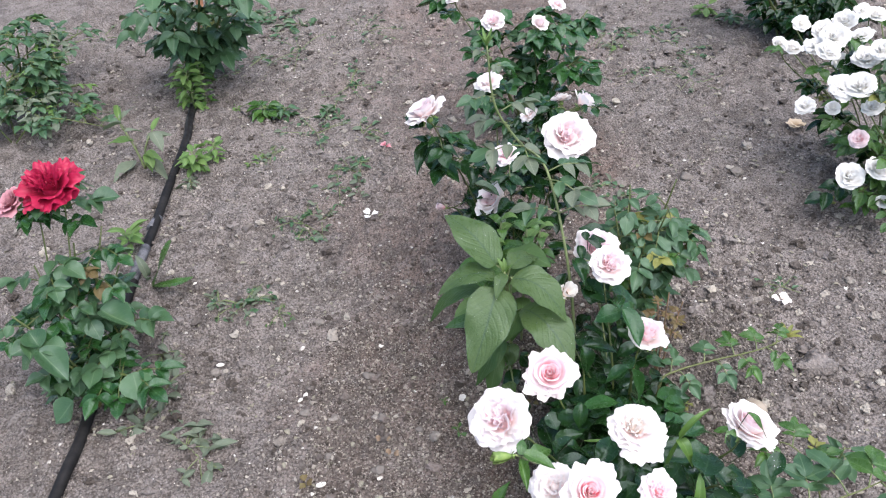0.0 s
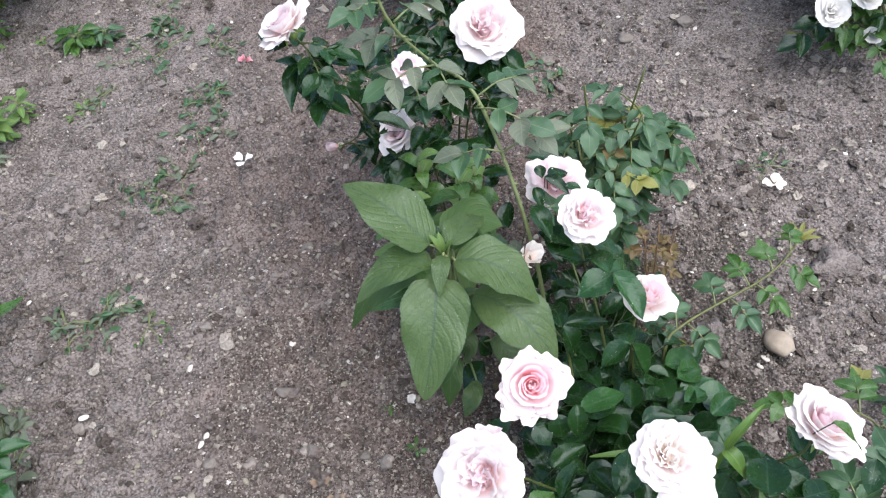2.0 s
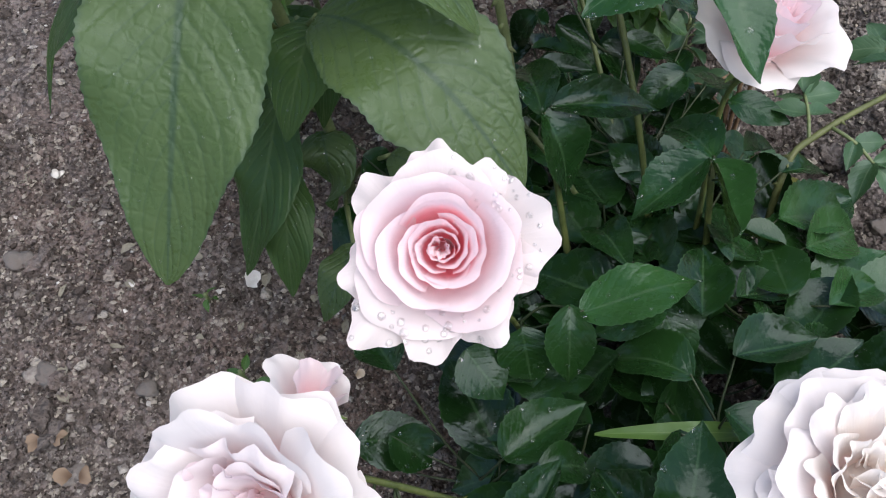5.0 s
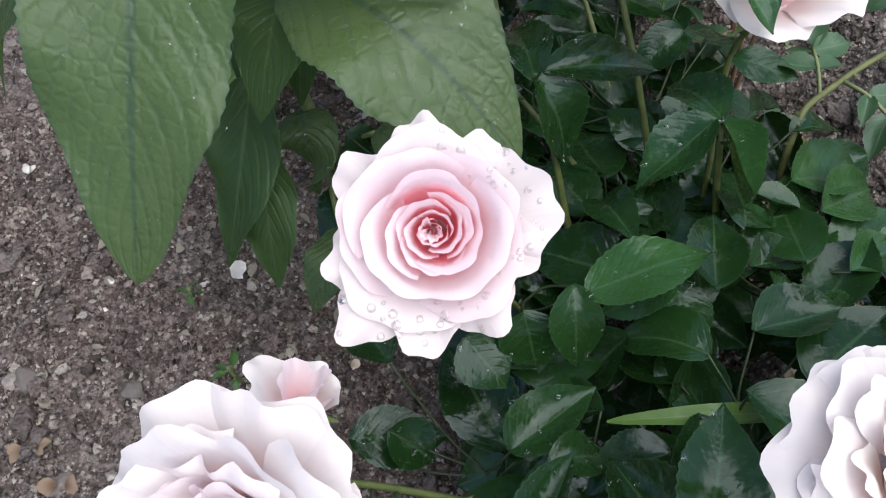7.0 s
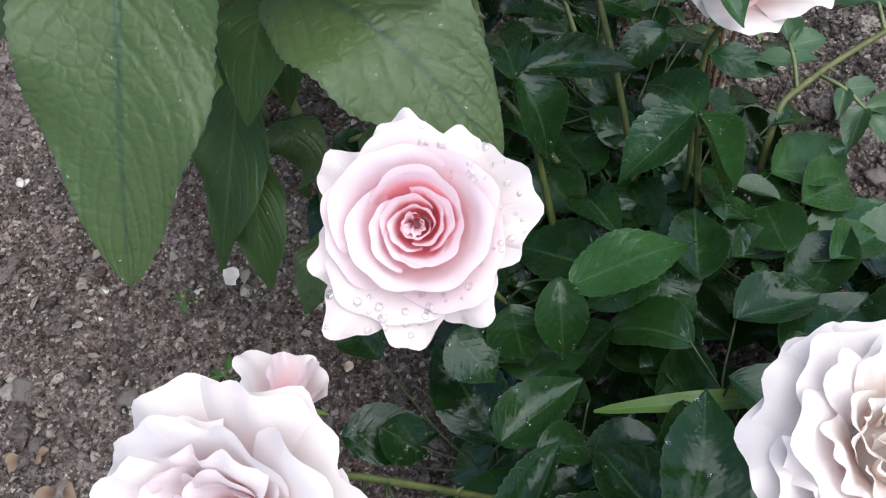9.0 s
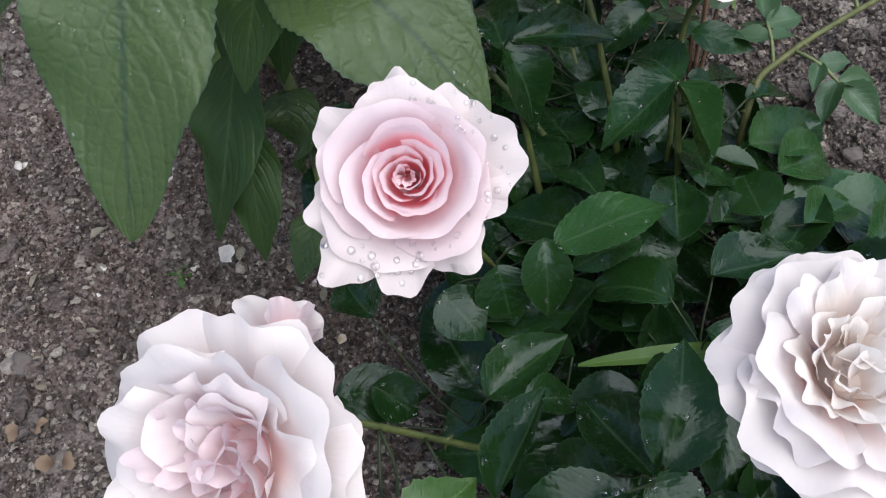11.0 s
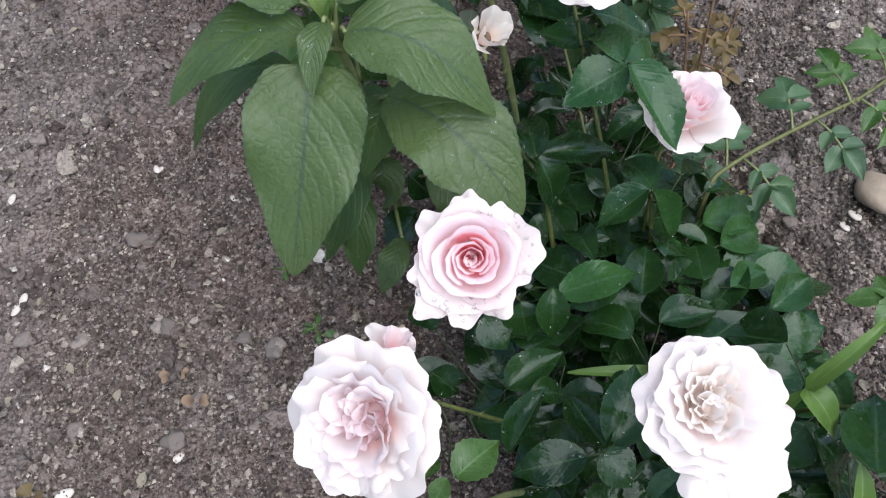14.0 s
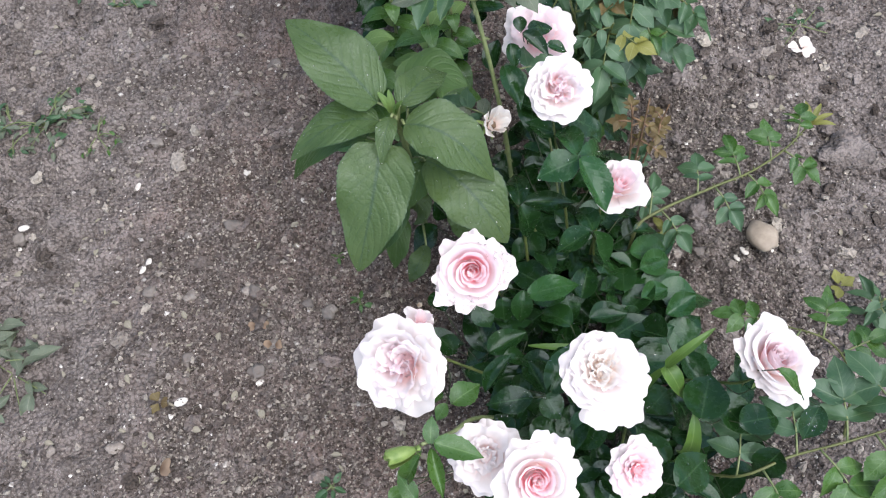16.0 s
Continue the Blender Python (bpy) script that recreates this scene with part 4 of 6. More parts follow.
bush.leaf(OUTER, (0.298, 0.803, 0.1), (0.311, 0.781, 0.075), 0.028)
bush.leaf(OUTER, (0.328, 0.807, 0.08), (0.355, 0.782, 0.063), 0.024)
bush.leaf(OUTER, (0.293, 0.765, 0.075), (0.331, 0.762, 0.055), 0.021)
bush.leaf(OUTER, (0.287, 0.762, 0.08), (0.302, 0.743, 0.06), 0.020)
bush.leaf(OUTER, (0.268, 0.788, 0.09), (0.283, 0.771, 0.075), 0.018)
bush.leaf(ROSE, (0.174, 0.77, 0.135), (0.175, 0.749, 0.115), 0.024)
bush.leaf(ROSE, (0.157, 0.723, 0.115), (0.194, 0.737, 0.125), 0.026)
bush.leaf(ROSE, (0.155, 0.729, 0.1), (0.14, 0.78, 0.105), 0.031)
bush.leaf(ROSE, (0.155, 0.73, 0.09), (0.128, 0.726, 0.065), 0.026)
bush.leaf(ROSE, (0.169, 0.711, 0.13), (0.196, 0.712, 0.12), 0.018)
bush.leaf(ROSE, (0.148, 0.669, 0.165), (0.175, 0.707, 0.155), 0.019, 0.3)
bush.leaf(ROSE, (0.202, 0.666, 0.148), (0.19, 0.709, 0.13), 0.027)
bush.leaf(ROSE, (0.207, 0.668, 0.15), (0.231, 0.706, 0.165), 0.029, -0.2)
bush.leaf(ROSE, (0.187, 0.66, 0.165), (0.145, 0.661, 0.16), 0.023)
bush.leaf(ROSE, (0.201, 0.665, 0.15), (0.214, 0.643, 0.14), 0.024)
bush.leaf(ROSE, (0.188, 0.675, 0.135), (0.166, 0.693, 0.12), 0.019)
bush.leaf(ROSE, (0.092, 0.749, 0.095), (0.133, 0.744, 0.09), 0.025)
bush.leaf(FRESH, (0.116, 0.66, 0.175), (0.143, 0.677, 0.17), 0.025)
bush.leaf(FRESH, (0.111, 0.659, 0.175), (0.099, 0.647, 0.17), 0.013)
bush.leaf(FRESH, (0.099, 0.661, 0.18), (0.108, 0.674, 0.17), 0.011)
bush.leaf(ROSE, (0.253, 0.646, 0.13), (0.22, 0.622, 0.11), 0.037)
bush.leaf(ROSE, (0.169, 0.652, 0.13), (0.144, 0.633, 0.12), 0.025)
bush.leaf(ROSE, (0.185, 0.634, 0.12), (0.219, 0.647, 0.12), 0.026)
bush.leaf(ROSE, (0.325, 0.621, 0.19), (0.345, 0.663, 0.18), 0.037)
bush.leaf(ROSE, (0.31, 0.648, 0.17), (0.336, 0.622, 0.14), 0.035)
bush.leaf(ROSE, (0.309, 0.656, 0.16), (0.289, 0.64, 0.14), 0.029)
bush.leaf(ROSE, (0.294, 0.568, 0.19), (0.333, 0.596, 0.17), 0.031)
bush.leaf(ROSE, (0.363, 0.618, 0.17), (0.408, 0.625, 0.16), 0.028)
bush.leaf(ROSE, (0.369, 0.639, 0.2), (0.37, 0.679, 0.2), 0.025)
bush.leaf(ROSE, (0.349, 0.644, 0.17), (0.377, 0.611, 0.15), 0.030)
bush.leaf(ROSE, (0.321, 0.707, 0.15), (0.299, 0.734, 0.12), 0.033)
bush.leaf(ROSE, (0.335, 0.784, 0.07), (0.363, 0.772, 0.05), 0.027)
bush.leaf(FRESH, (0.358, 0.627, 0.3), (0.382, 0.607, 0.285), 0.014, 0.2)
bush.leaf(ROSE, (0.4, 0.608, 0.25), (0.388, 0.587, 0.23), 0.020)
bush.leaf(ROSE, (0.394, 0.592, 0.16), (0.374, 0.575, 0.13), 0.027)
bush.leaf(ROSE, (0.276, 0.563, 0.18), (0.257, 0.582, 0.16), 0.031)
bush.leaf(ROSE, (0.109, 0.747, 0.1), (0.126, 0.734, 0.085), 0.023)
bush.leaf(ROSE, (0.117, 0.764, 0.13), (0.107, 0.792, 0.12), 0.025)
bush.leaf(ROSE, (0.149, 0.767, 0.13), (0.162, 0.746, 0.12), 0.025)
bush.leaf(ROSE, (0.237, 0.936, 0.2), (0.206, 0.971, 0.2), 0.030)
bush.leaf(ROSE, (0.222, 0.918, 0.2), (0.227, 0.979, 0.21), 0.029)
bush.leaf(ROSE, (0.247, 0.904, 0.24), (0.287, 0.901, 0.22), 0.028)
bush.leaf(ROSE, (0.256, 0.906, 0.2), (0.284, 0.886, 0.19), 0.026)
bush.leaf(ROSE, (0.256, 1.041, 0.24), (0.216, 1.049, 0.25), 0.025)
bush.leaf(ROSE, (0.216, 0.999, 0.275), (0.216, 0.984, 0.27), 0.013)
bush.leaf(ROSE, (0.223, 0.983, 0.275), (0.249, 0.993, 0.265), 0.015)
bush.leaf(ROSE, (0.217, 0.978, 0.275), (0.24, 0.958, 0.265), 0.017)
bush.leaf(ROSE, (0.205, 0.972, 0.27), (0.208, 0.95, 0.26), 0.014)
bush.leaf(ROSE, (0.241, 0.975, 0.26), (0.261, 0.972, 0.25), 0.015)
bush.leaf(ROSE, (0.197, 0.954, 0.26), (0.21, 0.916, 0.25), 0.022)
bush.leaf(ROSE, (0.262, 0.911, 0.22), (0.29, 0.898, 0.2), 0.022)
bush.leaf(ROSE, (0.244, 0.897, 0.22), (0.214, 0.92, 0.22), 0.028)
bush.leaf(FRESH, (0.101, 0.903, 0.13), (0.087, 0.894, 0.085), 0.028)
bush.leaf(ROSE, (0.116, 0.873, 0.1), (0.087, 0.86, 0.07), 0.028)
bush.leaf(ROSE, (0.116, 0.892, 0.12), (0.131, 0.883, 0.1), 0.023)
# leaves between them
taken = [vec(o.matrix_basis.translation) + bush.o for o in bush.ob.children if o.name.startswith("leaf") and o.type == "MESH"]
for k in range(520):
    a, d = R.uniform(0, 6.28), R.random() ** 0.55
    p = vec((0.245 + 0.120 * d * math.cos(a), 0.725 + 0.170 * d * math.sin(a), 0.145 - 0.075 * d * R.uniform(0.7, 1.2)))
    if (p[0] < 0.165 and p[1] > 0.63) or any(np.linalg.norm(p - q) < 0.0165 for q in taken):
        continue
    w = vec((math.cos(a) + R.uniform(-0.8, 0.8), math.sin(a) + R.uniform(-0.8, 0.8), R.uniform(-0.55, 0.1)))
    z = R.uniform(0.036, 0.050)
    # lit leaf tone on the open right side, shade-dark tone elsewhere
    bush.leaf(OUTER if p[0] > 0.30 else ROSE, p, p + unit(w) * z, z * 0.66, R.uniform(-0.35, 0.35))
    taken.append(p)
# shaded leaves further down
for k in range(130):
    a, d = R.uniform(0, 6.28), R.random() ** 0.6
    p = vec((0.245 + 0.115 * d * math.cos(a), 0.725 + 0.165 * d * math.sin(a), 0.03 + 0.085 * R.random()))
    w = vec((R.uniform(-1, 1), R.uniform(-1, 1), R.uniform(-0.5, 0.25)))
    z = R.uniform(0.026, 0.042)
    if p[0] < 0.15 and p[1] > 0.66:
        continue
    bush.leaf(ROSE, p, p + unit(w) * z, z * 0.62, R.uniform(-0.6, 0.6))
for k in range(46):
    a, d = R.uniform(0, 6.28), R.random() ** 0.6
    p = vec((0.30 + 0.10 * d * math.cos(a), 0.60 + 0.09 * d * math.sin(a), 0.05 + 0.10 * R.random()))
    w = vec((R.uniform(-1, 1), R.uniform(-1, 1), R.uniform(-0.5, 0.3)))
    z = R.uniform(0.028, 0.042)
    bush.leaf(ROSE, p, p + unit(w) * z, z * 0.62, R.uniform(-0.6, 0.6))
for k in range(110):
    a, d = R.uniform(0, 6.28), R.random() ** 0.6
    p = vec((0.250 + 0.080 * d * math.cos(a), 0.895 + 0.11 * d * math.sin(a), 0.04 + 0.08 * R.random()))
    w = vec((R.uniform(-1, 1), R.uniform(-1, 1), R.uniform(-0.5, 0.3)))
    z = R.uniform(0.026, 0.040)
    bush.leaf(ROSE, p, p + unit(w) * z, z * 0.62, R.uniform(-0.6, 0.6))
# a shoot with a fat green bud
bush.cane([low(0.20, 0.68, -0.01), (0.139, 0.648, 0.16), (0.114, 0.626, 0.21), (0.09, 0.611, 0.245)], 0.0022, 0.0016, LIGHT_STEM)
bush.bloom("bud", (0.079, 0.605, 0.25), (-0.9, -0.25, 0.2), 0.030, None, seed=2, tint=(SEPAL, SEPAL, SEPAL), label="closed green rose bud")
bush.leaf(FRESH, (0.097, 0.611, 0.245), (0.1, 0.632, 0.25), 0.013)
bush.leaf(FRESH, (0.101, 0.611, 0.245), (0.138, 0.598, 0.245), 0.021)
bush.leaf(FRESH, (0.097, 0.607, 0.24), (0.103, 0.57, 0.23), 0.014)
bush.leaf(FRESH, (0.069, 0.602, 0.15), (0.085, 0.619, 0.18), 0.017)
bush.leaf(FRESH, (0.073, 0.589, 0.12), (0.06, 0.611, 0.13), 0.017)
bush.leaf(FRESH, (0.048, 0.594, 0.1), (0.065, 0.605, 0.1), 0.016)
bush.done(STALK)

# grass blades that grow through the bush
grass = Plant("grass_tuft", (0.30, 0.66), "broad bright green grass blades growing through a rose bush", "grass")
blade(grass.ob, "blade", BLADE, low(0.29, 0.67), (0.285, 0.66, 0.16), (0.303, 0.666, 0.2), 0.010, 12, 5, shape=0.5, peak=0.4)
blade(grass.ob, "blade", BLADE, (0.302, 0.666, 0.2), (0.312, 0.667, 0.24), (0.339, 0.683, 0.24), 0.009, 12, 5, shape=0.6, peak=0.3, fold=0.5)
blade(grass.ob, "blade", BLADE, low(0.315, 0.635), (0.32, 0.571, 0.16), (0.323, 0.63, 0.18), 0.017, 14, 5, shape=0.45, peak=0.5, fold=0.35)
blade(grass.ob, "blade", BLADE, (0.302, 0.667, 0.2), (0.306, 0.652, 0.21), (0.319, 0.645, 0.17), 0.016, 12, 5, shape=0.6, peak=0.4, fold=0.3)
blade(grass.ob, "blade", BLADE, (0.256, 0.71, 0.125), (0.227, 0.712, 0.14), (0.194, 0.722, 0.125), 0.0075, 12, 5, shape=0.55, peak=0.3, fold=0.3)
grass.done()

# the broad-leaved amaranth weed
weed = Plant("amaranth_plant", (0.095, 0.90), "broad-leaved green amaranth weed beside a rose bush", "weed", stem=LIGHT_STEM)
node = (0.090, 0.902, 0.272)
weed.cane([low(0.10, 0.905, -0.01), (0.102, 0.905, 0.12), (0.092, 0.902, 0.26), node], 0.0042, 0.0022, name="stem")
AM = dict(pleat=0.0019, ribs=8, fold=0.10, shape=0.88, teeth=0.014, rim=0.09)


def weed_leaf(root, base, ctrl, tip, width, mat=WEED_LEAF, **kw):
    opts = {**AM, **kw}
    blade(weed.ob, "leaf", mat, base, ctrl, tip, width, 49, 15, **opts)
    mid = (vec(root) + vec(base)) / 2 + vec((0, 0, 0.006))
    weed.stalks.add([root, mid, base], 0.0019, 0.0013, 6, 4)


weed_leaf((0.093, 0.903, 0.265), (0.077, 0.908, 0.288), (0.045, 0.935, 0.335), (0.003, 0.981, 0.324), 0.062, peak=0.38)
weed_leaf((0.093, 0.903, 0.255), (0.076, 0.898, 0.274), (0.038, 0.896, 0.302), (-0.007, 0.873, 0.262), 0.042, peak=0.40)
weed_leaf((0.095, 0.903, 0.20), (0.060, 0.908, 0.235), (0.015, 0.912, 0.262), (-0.022, 0.905, 0.178), 0.040, peak=0.52, mat=HANGING_LEAF, fold=0.05)
weed_leaf((0.093, 0.902, 0.25), (0.076, 0.876, 0.272), (0.068, 0.832, 0.262), (0.040, 0.790, 0.190), 0.068, peak=0.37, shape=0.66, roll=0.12)
weed_leaf((0.095, 0.902, 0.26), (0.099, 0.888, 0.279), (0.142, 0.872, 0.300), (0.175, 0.846, 0.234), 0.056, peak=0.42, roll=-0.10)
weed_leaf((0.098, 0.903, 0.18), (0.114, 0.880, 0.228), (0.152, 0.845, 0.250), (0.183, 0.807, 0.183), 0.062, peak=0.50, shape=0.75, roll=-0.2)
weed_leaf((0.098, 0.903, 0.22), (0.102, 0.922, 0.255), (0.118, 0.958, 0.285), (0.160, 0.940, 0.256), 0.058, peak=0.55, mat=HANGING_LEAF)
weed_leaf((0.093, 0.903, 0.265), (0.097, 0.906, 0.284), (0.118, 0.928, 0.296), (0.142, 0.955, 0.262), 0.036, peak=0.42)
weed_leaf((0.090, 0.902, 0.27), (0.088, 0.893, 0.284), (0.082, 0.875, 0.297), (0.075, 0.854, 0.270), 0.018, peak=0.42)
weed_leaf((0.098, 0.903, 0.19), (0.112, 0.890, 0.215), (0.108, 0.868, 0.232), (0.090, 0.850, 0.190), 0.036, peak=0.45, mat=HANGING_LEAF)
weed_leaf((0.098, 0.905, 0.18), (0.100, 0.925, 0.190), (0.094, 0.905, 0.205), (0.078, 0.893, 0.150), 0.036, peak=0.45, mat=HANGING_LEAF)
weed_leaf((0.098, 0.905, 0.17), (0.122, 0.918, 0.185), (0.112, 0.900, 0.200), (0.101, 0.890, 0.150), 0.032, peak=0.45, mat=HANGING_LEAF)
weed_leaf((0.098, 0.903, 0.15), (0.084, 0.896, 0.170), (0.076, 0.852, 0.168), (0.046, 0.847, 0.098), 0.036, peak=0.48, mat=HANGING_LEAF, rim=0.2)
weed_leaf((0.100, 0.903, 0.11), (0.078, 0.884, 0.140), (0.077, 0.845, 0.142), (0.066, 0.837, 0.085), 0.028, peak=0.5, mat=HANGING_LEAF, rim=0.2)
weed_leaf((0.100, 0.905, 0.10), (0.097, 0.905, 0.130), (0.101, 0.876, 0.150), (0.094, 0.886, 0.086), 0.030, peak=0.48)
weed_leaf((0.100, 0.905, 0.08), (0.103, 0.853, 0.100), (0.095, 0.828, 0.112), (0.081, 0.820, 0.083), 0.022, peak=0.5)
weed_leaf((0.100, 0.905, 0.08), (0.130, 0.890, 0.12), (0.150, 0.875, 0.13), (0.152, 0.850, 0.08), 0.034, peak=0.5)
for tip, w in (((0.078, 0.912, 0.298), 0.007), ((0.095, 0.898, 0.296), 0.006), ((0.088, 0.915, 0.296), 0.006), ((0.100, 0.904, 0.292), 0.006)):
    blade(weed.ob, "young_leaf", LIME_LEAF, node, (vec(node) + vec(tip)) / 2 + vec((0, 0, 0.006)), tip, w, 10, 5, fold=0.4)
weed.done()

# a smaller pale weed behind it
def sprout(top, size, count):
    top = vec(top)
    p = Plant("weed_sprout", (top[0], top[1] + 0.01), "pale green leafy weed under a thorny rose shoot", "weed", stem=LIGHT_STEM)
    p.cane([low(top[0], top[1] + 0.01, -0.01), (top[0], top[1] + 0.005, top[2] * 0.5), top], 0.0026, 0.0015, name="stem")
    for k in range(count):
        a = 2.4 * k
        b = top + vec((0, 0, -0.010 * k + 0.004))
        z = size * (0.7 + 0.045 * k)
        q = b + vec((math.cos(a) * z, math.sin(a) * z, 0.012 - 0.0012 * k))
        blade(p.ob, "leaf", FRESH_LEAF if k % 3 else LIME_LEAF, b, (b + q) / 2 + vec((0, 0, 0.012)), q + vec((0, 0, -0.008)), z * 0.5, 11, 7, pleat=0.004, ribs=6, fold=0.15, teeth=0.03)
    p.done()


sprout((0.062, 1.015, 0.235), 0.046, 18)
sprout((0.129, 1.027, 0.26), 0.042, 16)
sprout((0.092, 1.098, 0.22), 0.040, 14)
sprout((0.155, 1.073, 0.22), 0.034, 12)

# the long thorny shoot that arches over the row
shoot = Plant("rose_shoot", (0.20, 0.93), "tall thorny pale green rose shoot with grey-green leaves", "rose shoot", stem=LIGHT_STEM)
main = shoot.cane([low(0.205, 0.90, -0.01), (0.200, 0.915, 0.14), (0.183, 0.95, 0.27), (0.153, 1.01, 0.382), (0.115, 1.045, 0.408), (0.078, 1.045, 0.470), (0.066, 1.069, 0.552)], 0.0028, 0.0013, thorns=38)
for p, w, ln, sz_ in (((0.155, 1.01, 0.38), (0.9, 0.3, 0.2), 0.05, 0.036), ((0.15, 1.005, 0.37), (0.7, -0.5, 0.1), 0.055, 0.036), ((0.12, 1.04, 0.405), (-0.8, -0.2, 0.1), 0.05, 0.036), ((0.115, 1.045, 0.41), (0.2, -0.9, 0.1), 0.045, 0.036), ((0.10, 1.046, 0.435), (-0.9, 0.3, 0.2), 0.04, 0.034), ((0.085, 1.046, 0.46), (0.8, 0.4, 0.2), 0.04, 0.030), ((0.078, 1.05, 0.48), (-0.8, -0.4, 0.3), 0.035, 0.028), ((0.07, 1.06, 0.52), (0.6, -0.4, 0.5), 0.025, 0.020), ((0.07, 1.065, 0.535), (-0.7, 0.2, 0.5), 0.02, 0.018), ((0.172, 0.975, 0.33), (0.8, 0.1, 0.3), 0.045, 0.033), ((0.172, 0.975, 0.33), (-0.8, 0.1, 0.2), 0.045, 0.032), ((0.19, 0.93, 0.2), (-0.6, 0.4, 0.2), 0.04, 0.03), ((0.186, 0.945, 0.25), (0.9, 0.3, 0.2), 0.04, 0.03)):
    shoot.spray(DULL + GREY, p, w, ln, sz_, 2, 0.3)
for a in range(6):
    b = vec((0.066, 1.069, 0.55))
    q = b + vec((0.014 * math.cos(a), 0.014 * math.sin(a), 0.022))
    blade(shoot.ob, "young_leaf", LIME_LEAF, b, (b + q) / 2, q, 0.005, 8, 5, fold=0.4)
shoot.done()

# the second blush bush of the row
two = Plant("rose_bush", (0.13, 1.22), "rose bush with dark leaves and large ruffled blush blooms", "rose bush", "rose bushes in the middle row")
f2 = [low(0.11, 1.23, -0.01), low(0.15, 1.22, -0.01), low(0.13, 1.19, -0.01)]
two.bloom("spiral", (-0.041, 1.269, 0.345), (-0.45, 0.10, 0.88), 0.092, f2[0], seed=14, tint=(BLUSH_PETAL, WHITE_PETAL, WHITE_PETAL), spin=30)
two.bloom("full", (0.210, 1.209, 0.325), (0.05, -0.55, 0.83), 0.114, f2[1], seed=5, tint=PALE, spin=100)
two.bloom("cup", (0.252, 1.304, 0.33), (0.75, 0.3, 0.5), 0.060, f2[1], seed=15, tint=PALE, spin=40)
two.bloom("flat", (0.204, 1.327, 0.33), (-0.2, 0.6, 0.7), 0.052, f2[1], seed=12, tint=CREAM, spin=10)
two.bloom("flat", (0.145, 1.305, 0.31), (-0.5, -0.1, 0.8), 0.050, f2[1], seed=16, tint=(SNOW_PETAL, WHITE_PETAL, WHITE_PETAL), spin=10)
two.bloom("flat", (0.098, 1.165, 0.315), (-0.2, -0.5, 0.8), 0.055, f2[2], seed=12, tint=(BLUSH_PETAL, BLUSH_PETAL, WHITE_PETAL), spin=70)
two.bloom("spiral", (0.072, 1.165, 0.222), (-0.55, -0.30, 0.75), 0.076, f2[2], seed=15, tint=(BLUSH_PETAL, WHITE_PETAL, WHITE_PETAL), spin=200)
two.bloom("bud", (-0.009, 1.237, 0.150), (-0.7, -0.45, 0.55), 0.024, f2[0], seed=4, tint=(BLUSH_PETAL, BLUSH_PETAL, BLUSH_PETAL), label="small pink rose bud")
two.bloom("flat", (0.075, 1.373, 0.34), (-0.3, -0.3, 0.9), 0.066, f2[0], seed=18, tint=(WHITE_PETAL, WHITE_PETAL, WHITE_PETAL), spin=10, label="ragged white rose bloom losing its petals")
two.clothe(ROSE, 70, 0.038, 0.3)
two.leaf(ROSE, (-0.032, 1.295, 0.255), (-0.057, 1.242, 0.225), 0.031)
two.leaf(ROSE, (-0.027, 1.294, 0.255), (-0.024, 1.251, 0.215), 0.035)
two.leaf(ROSE, (-0.006, 1.294, 0.255), (0.006, 1.242, 0.235), 0.025)
two.leaf(ROSE, (0.009, 1.315, 0.25), (0.061, 1.281, 0.25), 0.037)
two.leaf(ROSE, (0.049, 1.124, 0.275), (0.09, 1.106, 0.27), 0.028, 0.3)
two.leaf(ROSE, (-0.031, 1.297, 0.28), (-0.016, 1.329, 0.29), 0.021)
for k in range(60):
    a, d = R.uniform(0, 6.28), R.random() ** 0.6
    p = vec((0.145 + 0.11 * d * math.cos(a), 1.20 + 0.11 * d * math.sin(a), 0.05 + 0.18 * R.random()))
    w = vec((R.uniform(-1, 1), R.uniform(-1, 1), R.uniform(-0.5, 0.3)))
    z = R.uniform(0.028, 0.044)
    two.leaf(ROSE, p, p + unit(w) * z, z * 0.62, R.uniform(-0.6, 0.6))
two.done()

# the third blush bush
three = Plant("rose_bush", (0.19, 1.80), "rose bush with dark leaves and pale pink blooms", "rose bush", "rose bushes in the middle row")
f3 = [low(0.17, 1.82, -0.01), low(0.21, 1.80, -0.01), low(0.19, 1.77, -0.01)]
three.bloom("full", (0.098, 1.73, 0.3), (-0.1, -0.45, 0.88), 0.070, f3[0], seed=9, tint=PALE, spin=40)
three.bloom("cup", (0.203, 1.73, 0.29), (0.3, -0.4, 0.85), 0.046, f3[1], seed=15, tint=PALE, spin=40)
three.bloom("flat", (0.243, 1.767, 0.32), (0.3, -0.2, 0.9), 0.055, f3[1], seed=16, tint=PALE, spin=40)
three.bloom("flat", (0.007, 1.8, 0.33), (-0.3, -0.2, 0.9), 0.06, f3[0], seed=16, tint=PALE, spin=90)
three.cane([f3[2], (0.12, 1.74, 0.14), (0.08, 1.72, 0.22)])
three.cane([f3[2], (0.26, 1.76, 0.14), (0.30, 1.74, 0.20)])
three.cane([f3[1], (0.27, 1.86, 0.16), (0.33, 1.90, 0.24)])
three.clothe(OUTER, 58, 0.042, 0.2)
three.clothe(DULL, 22, 0.038, 0.3)
three.spray(DULL, (0.29, 1.74, 0.15), (1, -0.2, 0.2), 0.05, 0.035)
three.spray(DULL, (0.28, 1.72, 0.12), (0.8, -0.6, 0.2), 0.05, 0.035)
three.spray(DULL, (0.27, 1.70, 0.08), (1, 0.3, 0.2), 0.05, 0.035)
three.done()

